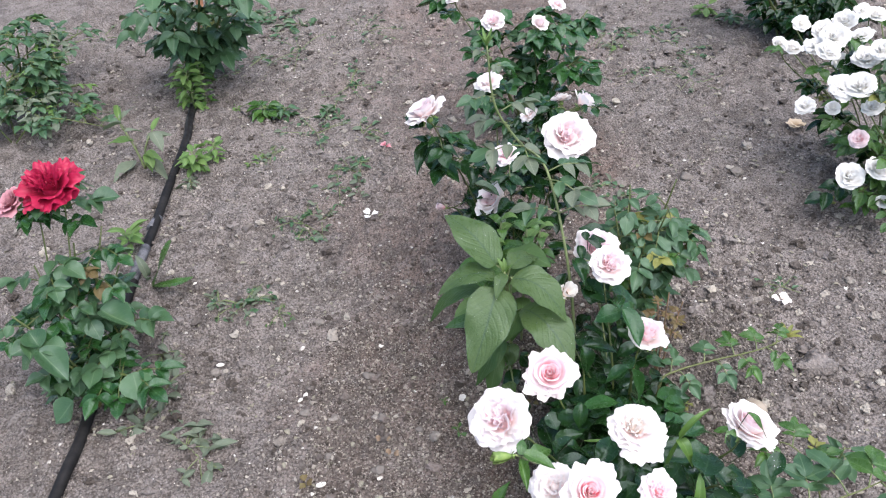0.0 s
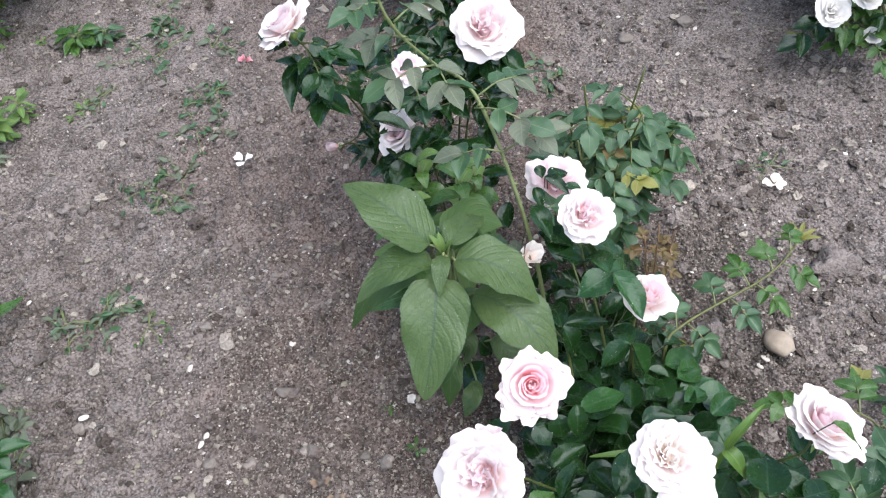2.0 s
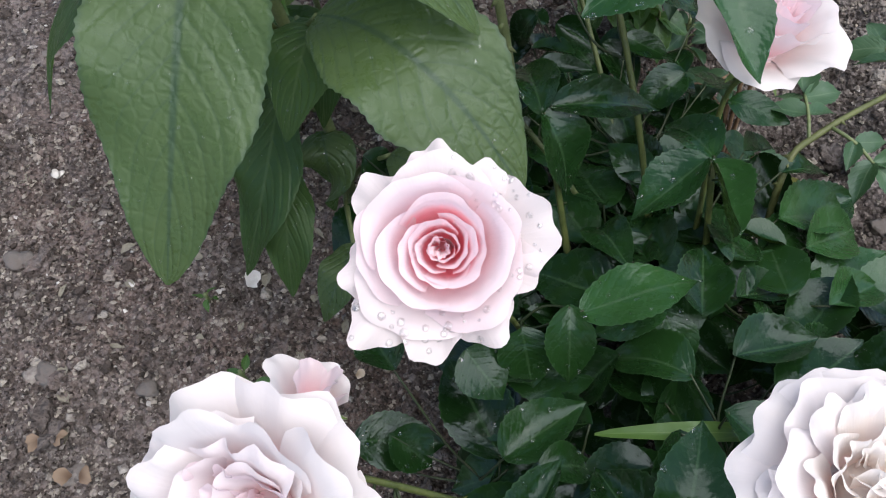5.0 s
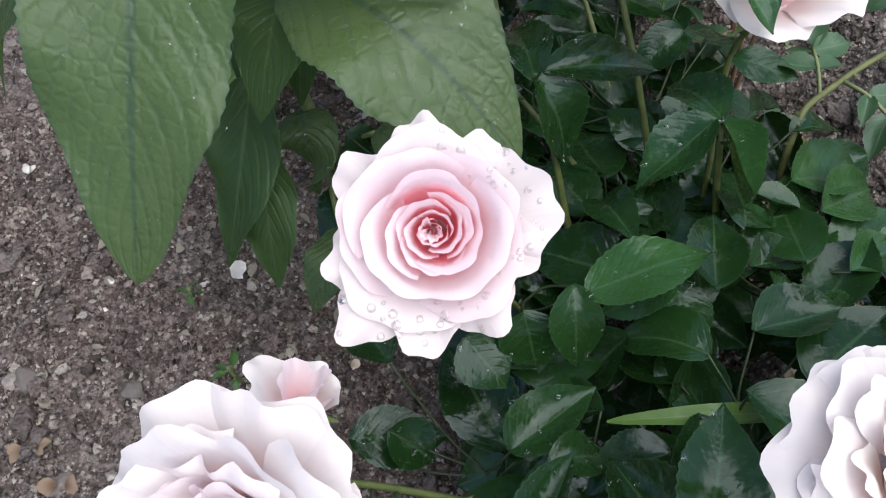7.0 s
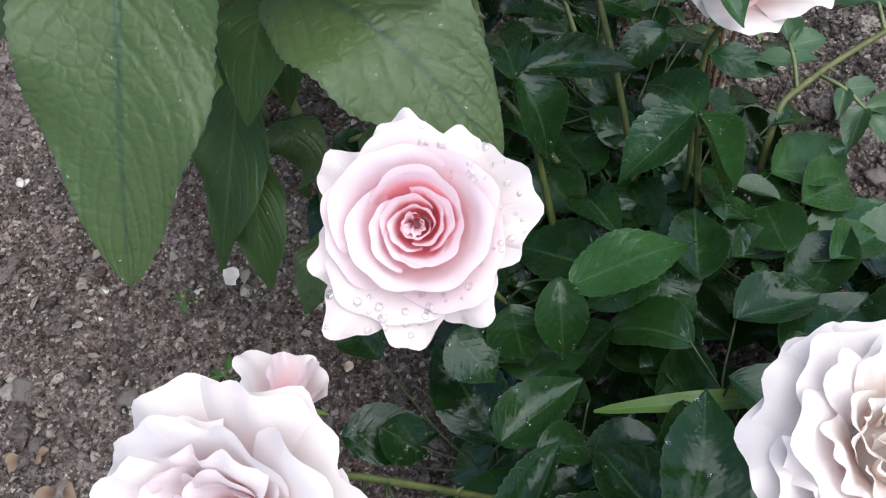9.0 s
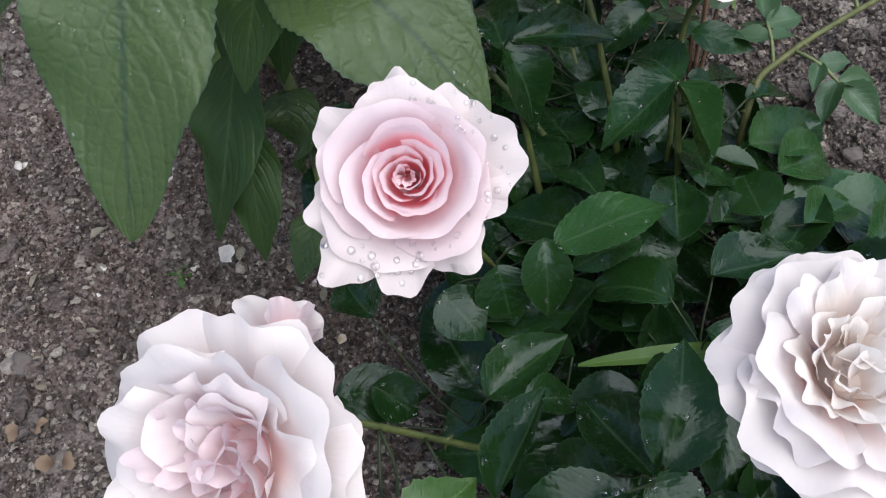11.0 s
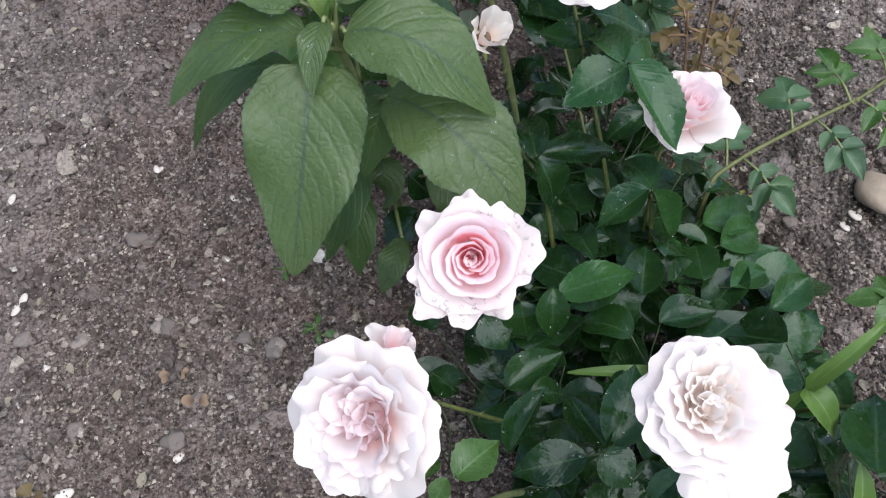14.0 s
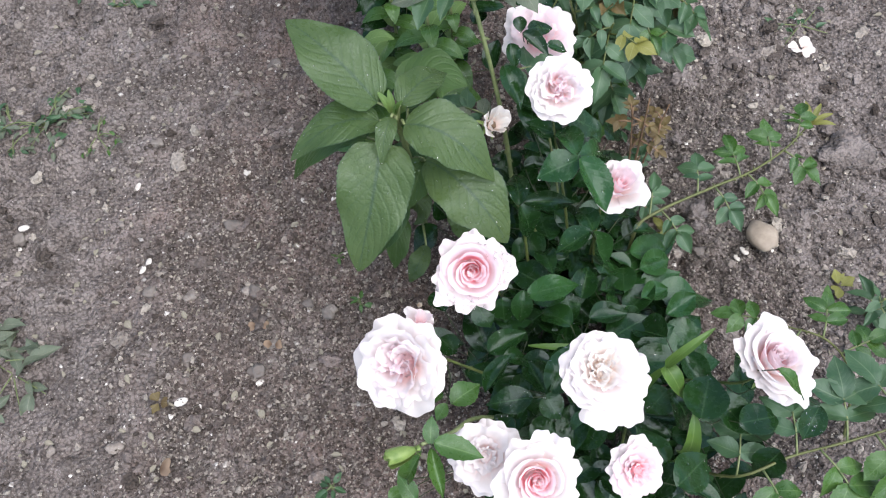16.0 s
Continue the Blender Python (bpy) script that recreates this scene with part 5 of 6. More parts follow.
# the leafy shoot beside the second bush
side = Plant("rose_sucker", (0.325, 1.07), "bushy grey-green rose sucker with yellowing leaves", "rose shoot")
for q in ((0.364, 0.995, 0.235), (0.367, 1.086, 0.310), (0.262, 1.005, 0.295), (0.325, 1.045, 0.255), (0.295, 1.085, 0.300), (0.395, 1.045, 0.24), (0.345, 1.03, 0.29), (0.29, 1.03, 0.22), (0.27, 1.06, 0.27), (0.31, 1.00, 0.25)):
    side.cane([low(0.325, 1.07, -0.01), (0.5 * (0.325 + q[0]), 0.5 * (1.07 + q[1]) + 0.012, q[2] * 0.55), q], 0.0022, 0.0011)
side.clothe(DULL, 84, 0.031, 0.3, 2, 0.5, 0.035, 1.0)
side.clothe(FRESH, 26, 0.030, 0.2, 2, 0.5, 0.035, 0.8)
side.clothe(GOLD, 7, 0.020, 0.5, 2, 0.3, 0.03, 1.0)
side.clothe(RUST, 3, 0.020, 0.5, 2, 0.3, 0.03, 1.0)
side.done()
rust = Plant("rose_shoot", (0.345, 0.93), "thin rust-tipped rose shoot with small leaves", "rose shoot", stem=BROWN_STEM)
for q in ((0.343, 0.942, 0.2), (0.371, 0.953, 0.17), (0.333, 0.954, 0.17)):
    rust.cane([low(0.345, 0.93, -0.01), (vec(q) + vec((0.345, 0.93, 0.02))) / 2, q], 0.0016, 0.0008)
rust.clothe(RUST, 9, 0.013, 0.5, 2, 0.1, 0.018)
rust.clothe(DULL, 9, 0.018, 0.05, 2, 0.2, 0.025, 0.5)
rust.done()

# low canes trailing over the soil beside the bush
trail = Plant("trailing_cane", (0.315, 0.81), "thorny green rose cane trailing low over the soil", "rose cane", stem=LIGHT_STEM)
trail.cane([low(0.31, 0.80, 0.0), (0.322, 0.838, 0.105), (0.347, 0.855, 0.118), (0.414, 0.879, 0.117), (0.458, 0.895, 0.112), (0.510, 0.930, 0.09), (0.560, 0.975, 0.065)], 0.0020, 0.0010, thorns=26, mat=OLIVE_STEM)
for k, (t0, w) in enumerate(((0.3, (0.3, 1, 0.2)), (0.35, (0.5, -1, 0)), (0.45, (0.2, 1, 0.2)), (0.5, (0.4, -1, 0)), (0.62, (-0.1, 1, 0.2)), (0.66, (0.5, -1, 0)), (0.78, (0.1, 1, 0.2)), (0.84, (0.7, -0.9, 0)), (0.92, (0.4, 1, 0.2)))):
    line = trail.lines[0]
    trail.spray(FRESH if k > 3 else DULL, line[int(t0 * (len(line) - 1))], w, 0.030, 0.025, 2, 0.25)
for a in (0.2, 0.9, 1.6, 2.3, -0.4):
    b = vec(trail.lines[0][-1])
    q = b + vec((0.026 * math.cos(a), 0.026 * math.sin(a), 0.010))
    blade(trail.ob, "young_leaf", GOLD_LEAF, b, (b + q) / 2 + vec((0, 0, 0.008)), q, 0.006, 8, 5, fold=0.3)
trail.done()
trail2 = Plant("trailing_cane", (0.35, 0.60), "thorny green rose cane leaning out of a bush", "rose cane", stem=LIGHT_STEM)
trail2.cane([low(0.33, 0.63, 0.0), (0.355, 0.58, 0.13), (0.406, 0.589, 0.15), (0.453, 0.595, 0.16), (0.5, 0.604, 0.17), (0.558, 0.628, 0.17)], 0.0016, 0.0009, thorns=18, mat=OLIVE_STEM)
for k, (t0, w) in enumerate(((0.22, (0.3, 1, 0.3)), (0.3, (0.3, -1, 0.1)), (0.42, (0.1, 1, 0.3)), (0.5, (0.5, -1, 0.1)), (0.6, (0.1, 1, 0.4)), (0.7, (0.3, -1, 0.1)), (0.8, (-0.4, 1, 0.3)), (0.9, (0.5, 1, 0.2)), (0.97, (0.3, -1, 0.1)))):
    line = trail2.lines[0]
    trail2.spray(FRESH if k % 2 else DULL, line[int(t0 * (len(line) - 1))], w, 0.040, 0.038, 2, 0.25)
trail2.done()
trail3 = Plant("trailing_cane", (0.52, 0.62), "thorny rose cane with pale green leaves low over the soil", "rose cane", stem=LIGHT_STEM)
trail3.cane([low(0.52, 0.62, -0.01), (0.505, 0.665, 0.09), (0.468, 0.690, 0.148), (0.425, 0.716, 0.138)], 0.0015, 0.0008, thorns=10, mat=OLIVE_STEM)
for t0, w in ((0.55, (1, 0.3, 0.3)), (0.72, (0.4, 1, 0.2)), (0.86, (-0.6, -0.6, 0.1)), (1.0, (-1, 0.4, 0.1))):
    line = trail3.lines[0]
    trail3.spray(FRESH, line[int(t0 * (len(line) - 1))], w, 0.030, 0.026, 2, 0.25)
trail3.done()
# the red rose on the hose
red = Plant("rose_bush", (-0.60, 0.93), "straggly rose bush with dull green leaves and a red bloom", "rose bush", "rose bushes by the hose")
fr = [low(-0.60, 0.93, -0.01), low(-0.57, 0.92, -0.01), low(-0.62, 0.95, -0.01)]
red.bloom("ragged", (-0.604, 1.028, 0.365), (0.0, -0.30, 0.95), 0.128, fr[0], seed=5, tint=(RED_PETAL, RED_PETAL, RED_PETAL), spin=20, flat=0.85, label="full velvety red rose bloom")
red.bloom("flat", (-0.671, 1.017, 0.34), (-0.5, -0.3, 0.8), 0.075, fr[2], seed=12, tint=(WINE_PETAL, WINE_PETAL, WINE_PETAL), label="faded wine-red rose bloom")
for q in ((-0.677, 1.024, 0.2), (-0.548, 1.045, 0.18), (-0.696, 0.946, 0.16), (-0.517, 0.984, 0.12), (-0.658, 0.909, 0.12), (-0.493, 0.892, 0.07), (-0.601, 1.032, 0.24), (-0.563, 1.063, 0.25)):
    red.cane([R.choice(fr), vec(q) * 0.5 + vec((-0.30, 0.466, 0.02)), q], 0.0026, 0.0014, thorns=5)
red.clothe(ROUND, 46, 0.034, 0.15)
red.clothe(OUTER, 52, 0.034, 0.1)
red.leaf(ROUND, (-0.634, 0.887, 0.14), (-0.58, 0.851, 0.12), 0.037, 0.2)
red.leaf(ROUND, (-0.638, 0.887, 0.14), (-0.672, 0.873, 0.12), 0.030)
red.leaf(ROUND, (-0.637, 0.896, 0.14), (-0.663, 0.923, 0.15), 0.034)
red.leaf(ROUND, (-0.634, 0.899, 0.14), (-0.595, 0.899, 0.14), 0.027)
red.leaf(ROUND, (-0.553, 0.957, 0.16), (-0.492, 0.93, 0.15), 0.040)
red.leaf(ROUND, (-0.505, 0.895, 0.08), (-0.486, 0.854, 0.06), 0.040)
red.leaf(ROUND, (-0.599, 0.861, 0.05), (-0.627, 0.834, 0.03), 0.042)
red.clothe(RUST, 8, 0.026, 0.2, 1)
red.done()

# bushes further up that row
upper = Plant("rose_bush", (-0.70, 2.08), "tall rose bush with dull green and rusty leaves", "rose bush", "rose bushes by the hose")
fu = [low(-0.70, 2.10, -0.01), low(-0.67, 2.06, -0.01), low(-0.72, 2.07, -0.01)]
for q in ((-0.793, 1.964, 0.22), (-0.679, 1.9, 0.26), (-0.553, 2.033, 0.2), (-0.6, 2.038, 0.12), (-0.684, 1.991, 0.16), (-0.558, 1.813, 0.4), (-0.477, 1.88, 0.36), (-0.665, 1.766, 0.42), (-0.772, 2.029, 0.12)):
    upper.cane([R.choice(fu), vec(q) * 0.5 + vec((-0.345, 1.035, 0.03)), q], 0.0040, 0.002, thorns=6)
upper.clothe(DULL, 80, 0.054, 0.3, 2, 0.5, 0.055)
upper.clothe(RUST, 6, 0.040, 0.05, 2, 0.5, 0.045, 0.4)
upper.clothe(GOLD, 3, 0.036, 0.1, 2, 0.5, 0.045, 0.5)
upper.done()
stake = tagged(new("wooden_stake", None), "red-brown wooden stake beside a rose bush", "stake")
stake.matrix_basis = Matrix.Translation((-0.693, 2.158, 0))
st = Tubes()
st.add([(0, 0, -0.03), (0.004, 0.002, 0.25), (0.01, 0.0, 0.62)], 0.011, 0.010, 7, 4, 0.15)
piece("stake_rod", st.mesh("stake_rod", STAKE), stake)
left = Plant("rose_bush", (-1.12, 1.95), "sprawling rose bush with small grey-green leaves", "rose bush", "rose bushes by the hose")
for q in ((-1.075, 1.879, 0.22), (-1.003, 1.805, 0.18), (-0.966, 1.874, 0.16), (-1.08, 1.787, 0.1), (-0.971, 1.83, 0.05), (-0.868, 1.769, 0.035), (-1.074, 1.979, 0.22), (-1.016, 2.093, 0.12), (-1.145, 1.831, 0.2), (-1.024, 1.88, 0.08)):
    left.cane([low(-1.12 + R.uniform(-0.04, 0.04), 1.95 + R.uniform(-0.04, 0.04), -0.01), vec(q) * 0.5 + vec((-0.56, 0.975, 0.04)), q], 0.0030, 0.0015, thorns=4)
left.clothe(DULL, 64, 0.034, 0.35, 2, 0.35, 0.04, 1.0)
left.clothe(FRESH, 10, 0.028, 0.5, 2, 0.3, 0.04, 1.0)
left.done()
low_left = Plant("rose_bush", (-1.06, 1.66), "low sprawling rose with grey-green leaves on thin canes", "rose bush", "rose bushes by the hose")
for q in ((-1.086, 1.792, 0.05), (-0.985, 1.799, 0.06), (-0.849, 1.75, 0.03), (-1.037, 1.856, 0.14), (-0.969, 1.924, 0.12), (-1.047, 2.008, 0.16), (-1.197, 1.812, 0.12), (-0.955, 1.915, 0.06)):
    low_left.cane([low(-1.14 + R.uniform(-0.06, 0.06), 1.72 + R.uniform(-0.06, 0.06), -0.01), vec(q) * 0.5 + vec((-0.57, 0.86, 0.05)), q], 0.0022, 0.0012, thorns=3)
low_left.clothe(DULL, 40, 0.030, 0.35, 2, 0.3, 0.04, 1.0)
low_left.clothe(GREY, 34, 0.028, 0.4, 2, 0.3, 0.04, 1.0)
low_left.clothe(LIME, 8, 0.026, 0.6, 2, 0.3, 0.04, 1.0)
low_left.done()

# the white bush on the other side
white = Plant("rose_bush", (0.92, 1.42), "rose bush covered in clusters of small white blooms", "rose bush", "rose bushes along the far row")
fw = [low(0.92, 1.42, -0.01), low(0.95, 1.46, -0.01), low(0.90, 1.45, -0.01), low(0.94, 1.36, -0.01)]


def small_white(at, size, k, face=None):
    f = face or (R.uniform(-0.5, 0.2), R.uniform(-0.7, 0.0), 0.8)
    white.bloom("full" if k % 3 else "flat", at, f, size * 1.15, R.choice(fw) if k % 2 else None, seed=30 + k % 4, tint=SNOW, spin=R.uniform(0, 360), single=True)


for k, (at, size) in enumerate((((0.73, 1.51, 0.2), 0.052), ((0.77, 1.321, 0.15), 0.062), ((0.816, 1.318, 0.17), 0.055), ((0.791, 1.767, 0.26), 0.046), ((0.733, 1.715, 0.24), 0.040), ((0.727, 1.63, 0.27), 0.044), ((0.75, 1.579, 0.3), 0.060), ((0.782, 1.574, 0.32), 0.066), ((0.817, 1.631, 0.33), 0.058), ((0.837, 1.584, 0.32), 0.056), ((0.775, 1.628, 0.31), 0.050), ((0.831, 1.524, 0.3), 0.066), ((0.761, 1.436, 0.28), 0.066), ((0.787, 1.428, 0.29), 0.066), ((0.814, 1.412, 0.25), 0.048), ((0.803, 1.561, 0.27), 0.044), ((0.763, 1.455, 0.22), 0.034), ((0.93, 1.723, 0.3), 0.05), ((0.837, 1.602, 0.36), 0.04), ((0.837, 1.487, 0.33), 0.05), ((0.759, 1.532, 0.31), 0.056), ((0.85, 1.396, 0.3), 0.06), ((0.899, 1.503, 0.35), 0.06), ((0.858, 1.327, 0.22), 0.06), ((0.864, 1.238, 0.18), 0.055), ((0.84, 1.305, 0.1), 0.034))):
    small_white(at, size, k)
white.bloom("full", (0.796, 1.387, 0.19), (-0.4, -0.6, 0.6), 0.05, fw[0], seed=9, tint=(BLUSH_PETAL, BLUSH_PETAL, BLUSH_PETAL), single=True, label="dusky pink fading bloom")
for q in ((0.797, 1.648, 0.18), (0.819, 1.489, 0.16), (0.832, 1.403, 0.16), (0.815, 1.58, 0.12), (0.802, 1.334, 0.1), (0.877, 1.555, 0.24), (0.774, 1.745, 0.2), (0.865, 1.322, 0.16), (0.856, 1.292, 0.3), (0.914, 1.666, 0.3)):
    white.cane([R.choice(fw), vec(q) * 0.5 + vec((0.46, 0.71, 0.03)), q], 0.003, 0.0015, thorns=3)
white.clothe(FRESH, 50, 0.034, 0.4, 2, 0.45, 0.045, 1.0)
white.clothe(ROSE, 40, 0.038, 0.25, 2, 0.45, 0.045, 0.9)
white.clothe(GOLD, 3, 0.03, 0.3)
white.done()
dark = Plant("rose_bush", (0.95, 2.20), "dense dark rose bush at the edge of the path", "rose bush", "rose bushes along the far row")
for k in range(12):
    a = k * 2.4
    dark.cane([low(0.95 + R.uniform(-0.04, 0.04), 2.2 + R.uniform(-0.04, 0.04), -0.01), (0.95 + 0.09 * math.cos(a), 2.2 + 0.09 * math.sin(a), 0.14), (0.95 + 0.22 * math.cos(a), 2.2 + 0.2 * math.sin(a), 0.18 + 0.2 * R.random())], 0.0035, 0.0018)
dark.clothe(ROSE, 130, 0.042, 0.2, 2, 0.5, 0.05, 1.0)
dark.done()

# ---- the irrigation hose ----
hose = thing("drip_hose", (-0.62, 1.2, 0.0), "black polythene irrigation hose lying along the row", "hose")
ht = Tubes()
run = [(-0.56, -0.6), (-0.575, 0.2), (-0.584, 0.711), (-0.585, 0.803), (-0.592, 0.883), (-0.607, 1.05), (-0.621, 1.225), (-0.625, 1.361), (-0.634, 1.516), (-0.645, 1.707), (-0.667, 1.829), (-0.69, 1.98), (-0.72, 2.2), (-0.74, 2.6)]
ht.add([(x, y, gz(x, y) * 0.4 + 0.009 - max(0.0, y - 1.86) * 0.16) for x, y in run], 0.0096, 0.0096, 14, 8)
piece("hose_pipe", ht.mesh("hose_pipe", HOSE, (-0.62, 1.2, 0)), hose)
for y0, y1, r in ((1.20, 1.30, 0.0105), (1.36, 1.40, 0.0105)):
    jt = Tubes()
    jt.add([(-0.621 - 0.06 * (y0 - 1.225), y0, 0.011), (-0.621 - 0.03 * (y1 - 1.225), y1, 0.011)], r, r, 14, 3, 0.1)
    piece("joint", jt.mesh("joint", TAPE, (-0.62, 1.2, 0)), hose, label="dusty grey hose joint")


# ---- low weeds ----
def rosette(at, label, kinds, count, size, rise=0.3, height=0.0, spread=1.0, name="weed", fat=0.5):
    """A low weed: leaves on short stalks round a short stem."""
    p = Plant(name, (at[0], at[1]), label, "weed", "", LIGHT_STEM)
    b = vec(low(at[0], at[1], 0.002))
    t = b + vec((0, 0, max(height, 0.008)))
    p.cane([b - vec((0, 0, 0.01)), t], 0.0018, 0.0012, name="stem")
    for k in range(count):
        a = 2.4 * k + R.uniform(-0.4, 0.4)
        s = b + (t - b) * (k / count)
        z = size * R.uniform(0.6, 1.15)
        w = unit(vec((math.cos(a), math.sin(a), rise * R.uniform(0.2, 1.4))))
        r = s + w * z * 0.35 * spread
        p.stalks.add([s, r], 0.0009, 0.0007, 5, 2)
        leaf(p.ob, kinds, r, r + unit(w + vec((0, 0, -0.35))) * z, z * fat, R.uniform(-0.4, 0.4))
    return p.done(LIGHT_STEM)


rosette((-0.674, 1.893, 0), "upright pale green weed with whorled leaves", LIME, 44, 0.034, 0.5, 0.11)
rosette((-0.701, 1.924, 0), "upright pale green weed with whorled leaves", LIME, 30, 0.032, 0.5, 0.09)
rosette((-0.651, 1.922, 0), "upright pale green weed with whorled leaves", FRESH, 30, 0.032, 0.5, 0.12)
rosette((-0.478, 1.843, 0), "spreading green weed on bare soil", FRESH, 30, 0.038, 0.45, 0.035)
rosette((-0.427, 1.841, 0), "spreading green weed on bare soil", DULL, 18, 0.030, 0.4, 0.03)
rosette((-0.558, 1.874, 0), "tiny pale weed on bare soil", LIME, 8, 0.018, 0.4, 0.01)
rosette((-0.587, 1.577, 0), "pale spreading weed beside the hose", LIME, 34, 0.034, 0.5, 0.05)
rosette((-0.555, 1.635, 0), "pale spreading weed beside the hose", LIME, 18, 0.030, 0.5, 0.04)
rosette((-0.586, 1.521, 0), "pale wilting weed beside the hose", GREY, 12, 0.026, 0.3, 0.02)
rosette((-0.657, 1.311, 0), "yellow-green weed beside the hose", LIME, 14, 0.036, 0.7, 0.03)
tall = Plant("weed", (-0.721, 1.604, 0)[:2], "pale lance-leaved weed beside the hose", "weed", stem=LIGHT_STEM)
tall.cane([(-0.717, 1.604, 0), (-0.737, 1.621, 0.06), (-0.762, 1.638, 0.11)], 0.0030, 0.0018, name="stem")
tall.cane([(-0.717, 1.604, 0), (-0.695, 1.591, 0.07), (-0.679, 1.615, 0.1)], 0.0028, 0.0016, name="stem")
for a in (((-0.738, 1.61, 0.02), (-0.765, 1.53, 0.02), 0.034), ((-0.707, 1.598, 0.02), (-0.633, 1.522, 0.02), 0.031), ((-0.69, 1.599, 0.08), (-0.649, 1.642, 0.08), 0.026), ((-0.733, 1.617, 0.07), (-0.8, 1.63, 0.06), 0.024), ((-0.751, 1.626, 0.11), (-0.804, 1.632, 0.1), 0.018), ((-0.759, 1.638, 0.11), (-0.74, 1.693, 0.13), 0.021), ((-0.738, 1.605, 0.1), (-0.709, 1.628, 0.1), 0.021), ((-0.675, 1.603, 0.1), (-0.647, 1.569, 0.08), 0.031), ((-0.759, 1.638, 0.11), (-0.781, 1.695, 0.13), 0.018), ((-0.703, 1.587, 0.05), (-0.664, 1.593, 0.03), 0.034), ((-0.697, 1.599, 0.05), (-0.683, 1.559, 0.03), 0.028), ((-0.679, 1.615, 0.1), (-0.674, 1.661, 0.11), 0.018)):
    tall.leaf(LIME if R.random() < 0.5 else GREY, a[0], a[1], a[2] * 0.95)
tall.done()
tooth = Plant("weed", (-0.582, 1.204, 0)[:2], "bright green toothed leaf weed over the hose", "weed", stem=LIGHT_STEM)
blade(tooth.ob, "leaf", FRESH_LEAF, (-0.579, 1.196, 0), (-0.545, 1.19, 0.07), (-0.526, 1.212, 0.1), 0.030, 21, 7, teeth=0.12, fold=0.2, shape=0.6)
blade(tooth.ob, "leaf", FRESH_LEAF, (-0.579, 1.196, 0), (-0.509, 1.139, 0.05), (-0.497, 1.197, 0.02), 0.022, 21, 7, teeth=0.14, fold=0.2, shape=0.6)
blade(tooth.ob, "leaf", FRESH_LEAF, (-0.564, 1.064, 0), (-0.523, 1.008, 0.07), (-0.515, 1.036, 0.07), 0.028, 21, 7, teeth=0.14, fold=0.2, shape=0.6)
blade(tooth.ob, "leaf", GREY_LEAF, (-0.59, 1.204, 0), (-0.586, 1.197, 0.05), (-0.612, 1.228, 0.05), 0.018, 15, 7, fold=0.4)
tooth.done()
rosette((0.752, 2.366, 0), "bright yellow-green weed by the path", LIME, 18, 0.036, 0.5, 0.03)
rosette((0.812, 2.304, 0), "grey-green weed by the path", DULL, 16, 0.034, 0.4, 0.02)
rosette((0.866, 2.263, 0), "grey-green weed by the path", GREY, 16, 0.034, 0.4, 0.02)
rosette((0.872, 1.618, 0), "low green weed beside a white rose bush", DULL, 14, 0.03, 0.3, 0.02)
rosette((0.018, 0.833, 0)[:2], "tiny green seedling on soil", FRESH, 5, 0.014, 0.4, 0.02)
rosette((-0.005, 0.895, 0), "tiny green seedling on soil", FRESH, 4, 0.010, 0.4, 0.006)
rosette((-0.021, 0.627, 0), "small green weed on soil", DULL, 8, 0.018, 0.3, 0.01)
rosette((0.577, 0.753, 0.03), "pale green rose leaves low over the soil", DULL, 14, 0.030, 0.4, 0.05)
rosette((0.354, 1.036, 0.02)[:2], "small grey-green weed under a rose bush", DULL, 12, 0.024, 0.4, 0.03)
rosette((0.359, 1.101, 0.02)[:2], "small grey-green weed under a rose bush", DULL, 12, 0.026, 0.4, 0.03)
rosette((0.384, 0.884, 0.01), "thin dry weed beside a rose bush", GOLD, 8, 0.016, 0.3, 0.015)



def mat_weed(at, label, kinds, count, spread, size):
    """A thin mat of small leaves lying on the soil."""
    p = Plant("weed", (at[0], at[1]), label, "weed", "flat weeds on the soil", LIGHT_STEM)
    arms = []
    for k in range(5):
        a = R.uniform(0, 6.28)
        q = (at[0] + spread * math.cos(a), at[1] + spread * math.sin(a))
        arms.append(q)
        m = ((at[0] + q[0]) / 2, (at[1] + q[1]) / 2)
        p.stalks.add([low(at[0], at[1], -0.002), low(m[0], m[1], 0.005), low(q[0], q[1], 0.003)], 0.0011, 0.0006, 5, 3)
    for k in range(count):
        q, d = R.choice(arms), R.random() ** 0.7
        x = at[0] + (q[0] - at[0]) * d + R.gauss(0, spread * 0.12)
        y = at[1] + (q[1] - at[1]) * d + R.gauss(0, spread * 0.12)
        a, z = R.uniform(0, 6.28), size * R.uniform(0.6, 1.2)
        b = vec(low(x, y, 0.003))
        leaf(p.ob, kinds, b, b + vec((math.cos(a) * z, math.sin(a) * z, R.uniform(0.0, 0.5) * z)), z * R.uniform(0.4, 0.6), R.uniform(-0.5, 0.5))
    return p.done(LIGHT_STEM)


mat_weed((-0.503, 0.862, 0), "wilted grey-green weed lying on soil", GREY, 24, 0.048, 0.026)
mat_weed((-0.417, 0.806, 0), "wilted grey-green weed lying on soil", GREY, 19, 0.044, 0.025)
mat_weed((-0.484, 0.929, 0), "wilted grey-green weed lying on soil", GREY, 15, 0.055, 0.031)
mat_weed((-0.513, 1.014, 0), "wilted grey-green weed lying on soil", GREY, 13, 0.044, 0.025)
mat_weed((-0.376, 1.143, 0), "small grey-green weed lying flat on soil", GREY + DULL, 35, 0.049, 0.016)
mat_weed((-0.32, 1.111, 0), "small grey-green weed lying flat on soil", FRESH + GREY, 15, 0.030, 0.010)
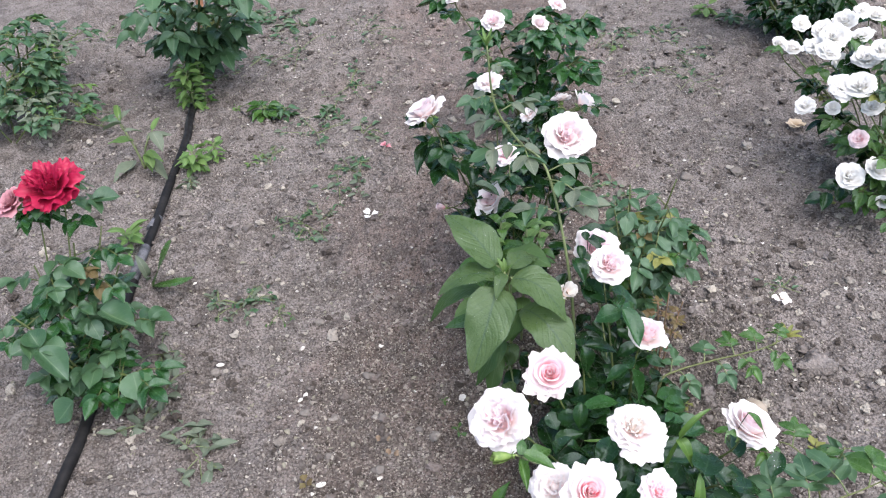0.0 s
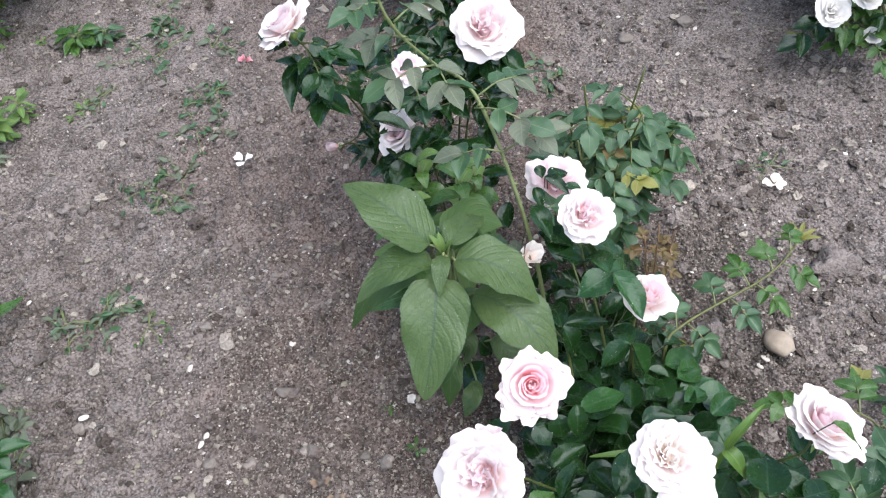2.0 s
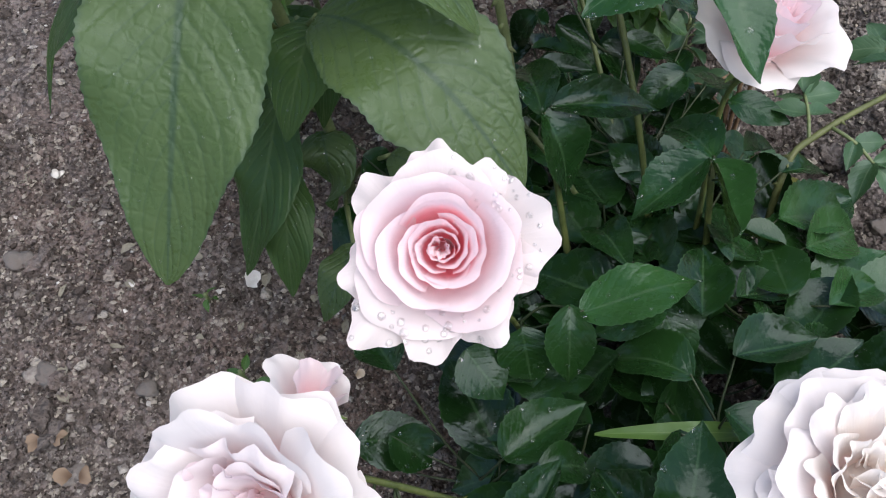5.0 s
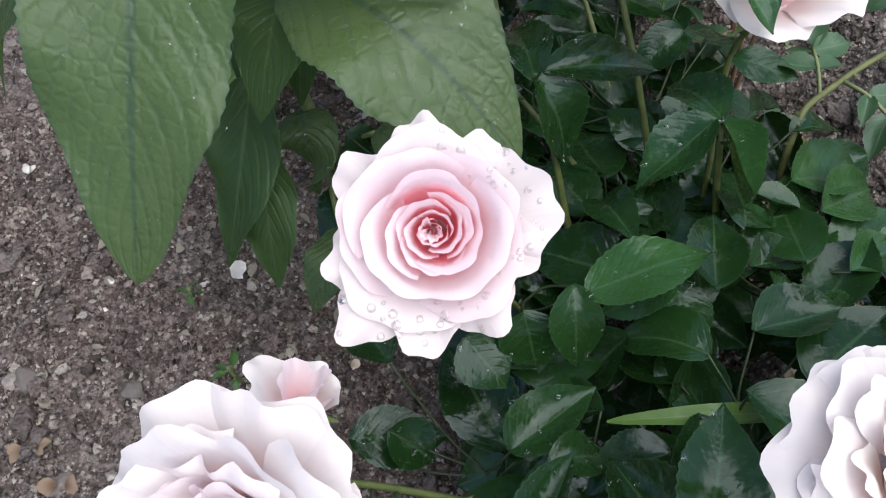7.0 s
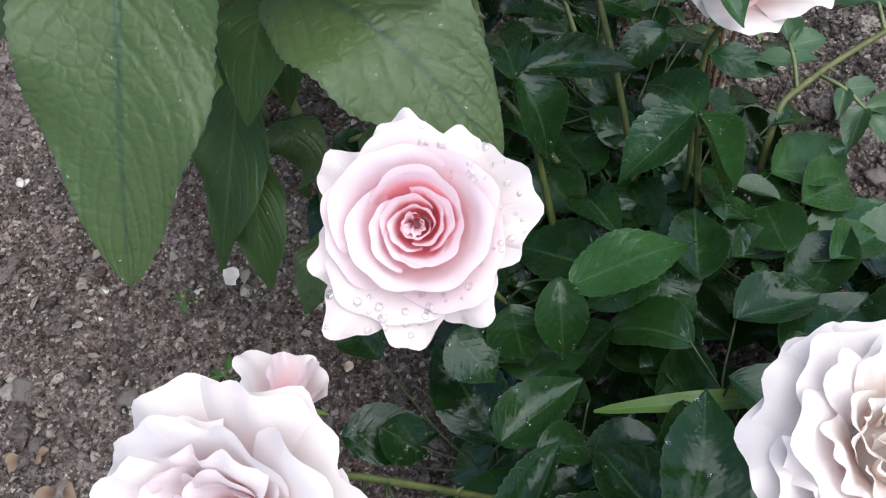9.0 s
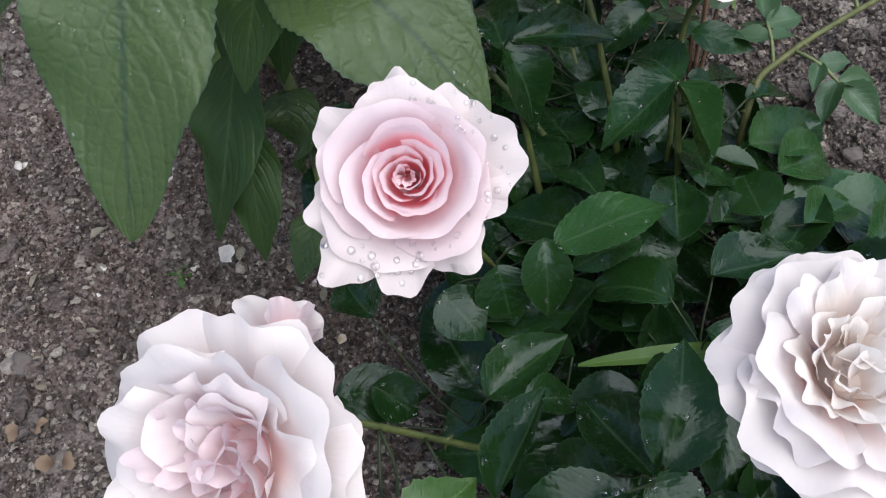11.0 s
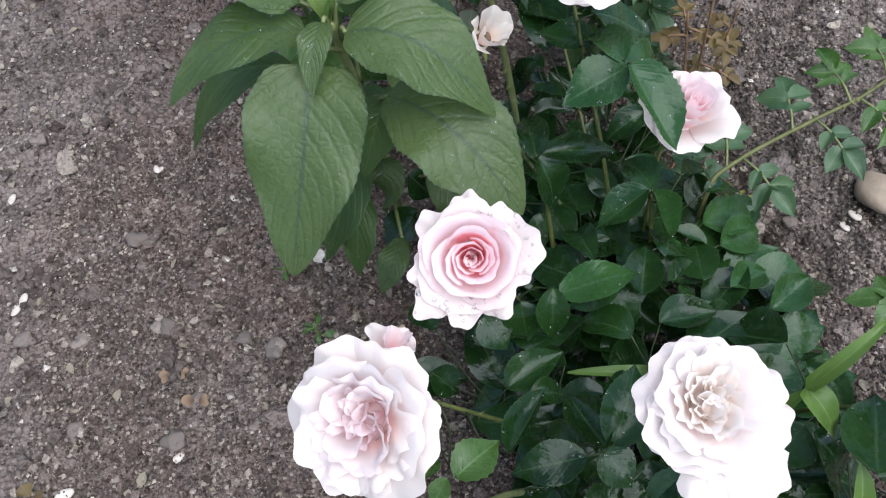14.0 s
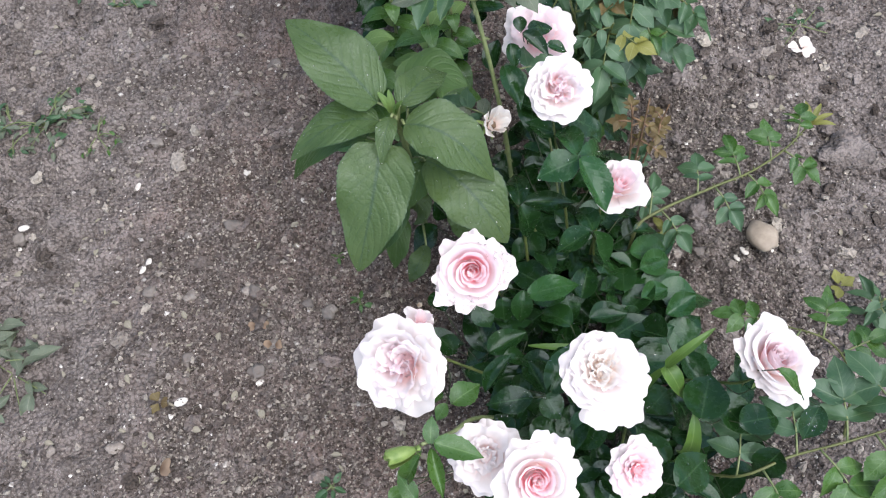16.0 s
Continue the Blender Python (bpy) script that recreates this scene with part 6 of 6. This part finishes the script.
mat_weed((-0.435, 1.134, 0), "small grey-green weed lying flat on soil", GREY + DULL, 17, 0.042, 0.014)
mat_weed((-0.273, 1.398, 0), "small grey-green weed lying flat on soil", GREY + DULL, 35, 0.046, 0.015)
mat_weed((-0.316, 1.33, 0), "small grey-green weed lying flat on soil", GREY + DULL, 22, 0.034, 0.011)
mat_weed((-0.213, 1.579, 0), "small grey-green weed lying flat on soil", GREY + DULL, 30, 0.053, 0.017)
mat_weed((-0.457, 1.649, 0), "small yellow-green weed lying flat on soil", LIME + GREY, 19, 0.057, 0.019)
mat_weed((-0.308, 1.88, 0), "small grey-green weed lying flat on soil", GREY + DULL, 39, 0.068, 0.022)
mat_weed((-0.234, 1.591, 0), "small grey-green weed lying flat on soil", GREY + DULL, 22, 0.049, 0.016)
mat_weed((-0.53, 2.411, 0), "grey-green weed lying flat on soil", GREY + DULL, 39, 0.095, 0.031)
mat_weed((-0.603, 2.521, 0), "grey-green weed lying flat on soil", GREY + DULL, 35, 0.095, 0.031)
mat_weed((-0.43, 1.656, 0), "small dry weed lying flat on soil", GREY + DULL, 15, 0.042, 0.014)
mat_weed((0.537, 2.241, 0), "thin green weed on bare soil", GREY + DULL, 22, 0.057, 0.019)
mat_weed((0.459, 2.154, 0), "thin green weed on bare soil", LIME + GREY, 19, 0.049, 0.016)
mat_weed((0.624, 2.275, 0), "thin green weed on bare soil", GREY + DULL, 22, 0.057, 0.019)
mat_weed((-0.39, 0.793, 0), "wilted grey-green weed lying on soil", GREY, 13, 0.051, 0.029)
mat_weed((0.619, 1.162, 0), "small grey-green weed lying flat on soil", GREY + DULL, 19, 0.038, 0.012)
mat_weed((-0.277, 2, 0), "sparse grey-green weed mat on dry soil", GREY + DULL, 34, 0.100, 0.018)
mat_weed((-0.337, 1.769, 0), "sparse grey-green weed mat on dry soil", GREY + DULL, 30, 0.090, 0.018)
mat_weed((-0.252, 1.523, 0), "sparse grey-green weed mat on dry soil", GREY + DULL, 24, 0.070, 0.018)
mat_weed((-0.308, 1.379, 0), "sparse grey-green weed mat on dry soil", GREY + DULL, 26, 0.070, 0.018)
mat_weed((-0.275, 2.318, 0), "sparse grey-green weed mat on dry soil", GREY + DULL, 30, 0.120, 0.018)
mat_weed((-0.447, 2.212, 0), "sparse grey-green weed mat on dry soil", GREY + DULL, 30, 0.120, 0.018)
mat_weed((-0.592, 2.112, 0), "sparse grey-green weed mat on dry soil", GREY + DULL, 20, 0.100, 0.018)
mat_weed((0.532, 2.032, 0), "sparse grey-green weed mat on dry soil", GREY + DULL, 22, 0.100, 0.018)
mat_weed((0.461, 2.282, 0), "sparse grey-green weed mat on dry soil", GREY + DULL, 22, 0.120, 0.018)
mat_weed((0.628, 2.129, 0), "sparse grey-green weed mat on dry soil", GREY + DULL, 22, 0.100, 0.018)
mat_weed((0.632, 1.934, 0), "sparse grey-green weed mat on dry soil", GREY + DULL, 14, 0.080, 0.018)
mat_weed((-0.224, 1.765, 0), "sparse grey-green weed mat on dry soil", GREY + DULL, 20, 0.060, 0.018)
mat_weed((-1.079, 2.356, 0), "sparse grey-green weed mat on dry soil", GREY + DULL, 26, 0.120, 0.018)
mat_weed((-0.994, 1.846, 0), "sparse grey-green weed mat on dry soil", GREY + DULL, 26, 0.100, 0.018)
mat_weed((-0.391, 1.137, 0), "sparse grey-green weed mat on dry soil", GREY + DULL, 26, 0.060, 0.018)
mat_weed((0.328, 1.508, 0), "sparse grey-green weed mat on dry soil", GREY + DULL, 24, 0.050, 0.018)
mat_weed((0.359, 1.465, 0), "sparse grey-green weed mat on dry soil", GREY + DULL, 20, 0.050, 0.018)

# ---- stones and fallen things ----
tagged(lay("stone", [TAN_PEBBLE], (0.485, 0.856, 0.02), 0.0392, "smooth tan oval stone lying on soil", "stone", "", 0.85, 25), kind="")
for at, s in (((-0.045, 0.843, 0), 0.0146), ((-0.02, 0.829, 0), 0.0172), ((-0.085, 1.206, 0), 0.0185), ((-0.135, 1.154, 0), 0.0136), ((-0.186, 0.868, 0), 0.0175), ((-0.235, 0.878, 0), 0.0162), ((-0.136, 0.956, 0), 0.0196), ((-0.24, 1.092, 0), 0.0163), ((-0.264, 0.696, 0), 0.0174), ((-0.104, 0.767, 0), 0.0193), ((-0.184, 0.787, 0), 0.0169), ((-0.04, 0.767, 0), 0.0096), ((-0.334, 0.698, 0), 0.0112), ((-0.151, 1.226, 0), 0.0101), ((0.416, 0.852, 0.02), 0.0143), ((-0.403, 0.97, 0), 0.0197), ((-0.106, 0.863, 0), 0.0161), ((0.379, 1.525, 0.01), 0.0276), ((0.569, 1.236, 0.02), 0.0197), ((-0.019, 0.831, 0), 0.0162), ((-0.085, 0.798, 0), 0.0124), ((0.52, 1.522, 0.02), 0.0324), ((0.632, 1.526, 0.02), 0.0299), ((-0.115, 0.864, 0), 0.0168), ((-0.089, 0.796, 0), 0.0138), ((0.391, 0.856, 0.02), 0.0144)):
    pebble(at, s)
for at, s in (((0.619, 0.964, 0.02), 0.046), ((0.604, 2.13, 0), 0.035), ((0.557, 2.041, 0), 0.03), ((0.417, 0.913, 0.01), 0.018), ((0.542, 0.876, 0.02), 0.02), ((-0.525, 1.859, 0), 0.03), ((-0.43, 2.325, 0), 0.03), ((0.424, 0.9, 0.02), 0.02)):
    lay("soil_clod", CLODS, at, s, "hard grey clod of dried soil", "soil clod", "clods on the soil", 1.3)
for at, s in (((-0.054, 0.915, 0), 0.006), ((-0.121, 1.035, 0), 0.009), ((0.009, 0.95, 0), 0.008), ((-0.123, 1.035, 0), 0.010), ((-0.249, 0.912, 0), 0.011), ((-0.201, 0.725, 0), 0.010), ((-0.169, 0.73, 0), 0.008), ((-0.102, 0.753, 0), 0.012), ((-0.19, 0.738, 0), 0.016), ((-0.241, 1.091, 0), 0.009), ((-0.235, 0.88, 0), 0.007), ((0.457, 0.84, 0.02), 0.012), ((0.492, 0.837, 0.02), 0.006), ((0.575, 0.93, 0.02), 0.007), ((0.425, 0.893, 0.02), 0.008), ((-0.263, 1.031, 0), 0.012), ((-0.009, 0.978, 0), 0.009), ((0.001, 0.902, 0), 0.008), ((-0.397, 0.979, 0), 0.014), ((-0.5, 1.203, 0), 0.010), ((0.53, 1.586, 0.02), 0.010), ((0.587, 1.446, 0.02), 0.010), ((0.642, 1.504, 0.02), 0.012), ((-0.241, 0.92, 0), 0.012), ((0.505, 1.393, 0.02), 0.008), ((0.485, 1.773, 0.01), 0.009), ((-0.621, 2.334, 0), 0.012), ((-0.077, 1.299, 0), 0.007), ((0.464, 0.843, 0.02), 0.012), ((-0.048, 0.98, 0), 0.008)):
    shell(at, s)


def fallen(name, at, label, category, mat, count, size, rise=0.012):
    """A fallen blossom or a few shed petals on the soil."""
    ob = thing(name, low(at[0], at[1]), label, category)
    rng = random.Random(int(at[0] * 1000) + 5)
    for k in range(count):
        me = petal_sheet(rng, 360 / count * k + rng.uniform(-25, 25), 0.08, 0.5, 45, 80, 30, 42, 0.1, 0.0, 0.14, 0.03, mat, 7, 7)
        piece("petal", me, ob, Matrix.Translation((0, 0, rise * 0.3 + 0.001 * k)) @ pose(0, 0, 0, rng.uniform(-15, 15), rng.uniform(-15, 15), 0) @ Matrix.Diagonal((size, size, size * 0.6, 1)))
    return ob


fallen("fallen_petals", (-0.16, 1.691, 0), "shed red rose petals on the soil", "petal", WINE_PETAL, 3, 0.028)
fallen("fallen_petals", (-0.173, 1.416, 0), "shed cream rose petals on the soil", "petal", SNOW_PETAL, 3, 0.035)
fallen("fallen_blossom", (0.775, 1.403, 0.02), "fallen yellowed rose blossom on the soil", "blossom", GOLD_LEAF, 6, 0.042)
fallen("fallen_blossom", (0.816, 1.711, 0.02), "fallen yellowed rose blossom on the soil", "blossom", DRY_PETAL, 7, 0.045)
fallen("fallen_blossom", (0.609, 1.123, 0.02), "fallen cream blossom drying on the soil", "blossom", CREAM_PETAL, 5, 0.034)
fallen("yellow_leaf", (0.559, 0.79, 0.02), "curled yellow leaf on the soil", "leaf", GOLD_LEAF, 3, 0.034)
fallen("dry_leaf", (-0.101, 0.818, 0), "curled dry brown leaf on the soil", "leaf", DRY_LEAF, 2, 0.022)
fallen("dry_leaf", (-0.085, 0.795, 0), "curled dry brown leaf on the soil", "leaf", DRY_LEAF, 2, 0.022)
fallen("dry_leaf", (-0.213, 0.739, 0), "curled rusty dry leaf on the soil", "leaf", RUST_LEAF, 3, 0.024)
fallen("dry_petal", (0.017, 0.902, 0), "curled dry petal on the soil", "petal", SHELL, 1, 0.028)
fallen("dry_petal", (0.082, 0.826, 0.02), "curled tan petal under a rose bush", "petal", DRY_PETAL, 1, 0.015)
fallen("dry_petal", (0.134, 0.763, 0.02), "curled tan petal under a rose bush", "petal", DRY_PETAL, 1, 0.012)
fallen("dry_petal", (0.329, 0.762, 0.02), "curled tan petal at the edge of a bush", "petal", DRY_PETAL, 2, 0.028)
fallen("dry_petal", (0.326, 0.758, 0.02), "curled tan petal at the edge of a bush", "petal", DRY_PETAL, 2, 0.026)
fallen("dry_petal", (0.139, 0.895, 0.12), "withered orange-brown rose blossom under leaves", "petal", RUST_LEAF, 2, 0.02)
fallen("dry_leaf", (-0.215, 0.668, 0), "pale dry grass blade lying on the soil", "leaf", DRY_LEAF, 1, 0.04)


# ---- water drops on the wet petals and leaves ----
def drop_on(v, f, at, n, r):
    x = unit(np.cross(n, (0.3, 0.5, 0.8)))
    y = np.cross(n, x)
    s = len(v)
    for h, q in ((0.0, 1.0), (0.20, 0.90), (0.36, 0.62)):
        for k in range(10):
            a = 2 * math.pi * k / 10
            v.append(at + r * (q * (math.cos(a) * x + math.sin(a) * y) + n * (h + 0.02)))
    v.append(at + n * r * 0.44)
    f += grid_faces(3, 10, s, True)
    f += [(s + 20 + k, s + 20 + (k + 1) % 10, s + 30) for k in range(10)]
    f.append(tuple(range(s, s + 10))[::-1])


def wet(parent, obs, each, lo, hi, seed, keep=None, mat=WATER):
    """Rain drops over the upper faces of some sheets, as one part of their plant."""
    rng = random.Random(seed)
    v, f = [], []
    for ob in obs:
        m = ob.matrix_basis if ob.parent is parent else Matrix.Identity(4)
        rot = m.to_3x3().inverted_safe().transposed()
        ps = ob.data.polygons
        for _ in range(each):
            p = ps[rng.randrange(len(ps))]
            c, n = vec(m @ p.center), unit(vec(rot @ p.normal))
            if n[2] < 0:
                n = -n
            co = [vec(m @ ob.data.vertices[i].co) for i in p.vertices]
            k = rng.random()
            c = c + (co[0] - c) * k * 0.7
            if keep is None or keep(c):
                drop_on(v, f, c, n, lo + (hi - lo) * rng.random() ** 2)
    if v:
        tagged(piece("rain_dew", mesh_of("rain_dew", v, f, mat), parent, label="clear rain drops on wet leaves and petals"), kind="stuff")


wet(pink, [o for o in pink.children][21:], 42, 0.008, 0.027, 4, lambda c: np.hypot(c[0], c[1]) > 0.22 and (c[0] > 0.08 or c[1] < -0.2), DEW)
wet(weed.ob, [o for o in weed.ob.children if o.name.startswith("leaf") and len(o.data.vertices) == 735], 45, 0.0004, 0.0012, 5)
near = [o for o in bush.ob.children if o.name.startswith("leaf") and len(o.data.vertices) == 135]
wet(bush.ob, near[:70], 12, 0.0004, 0.0019, 6)
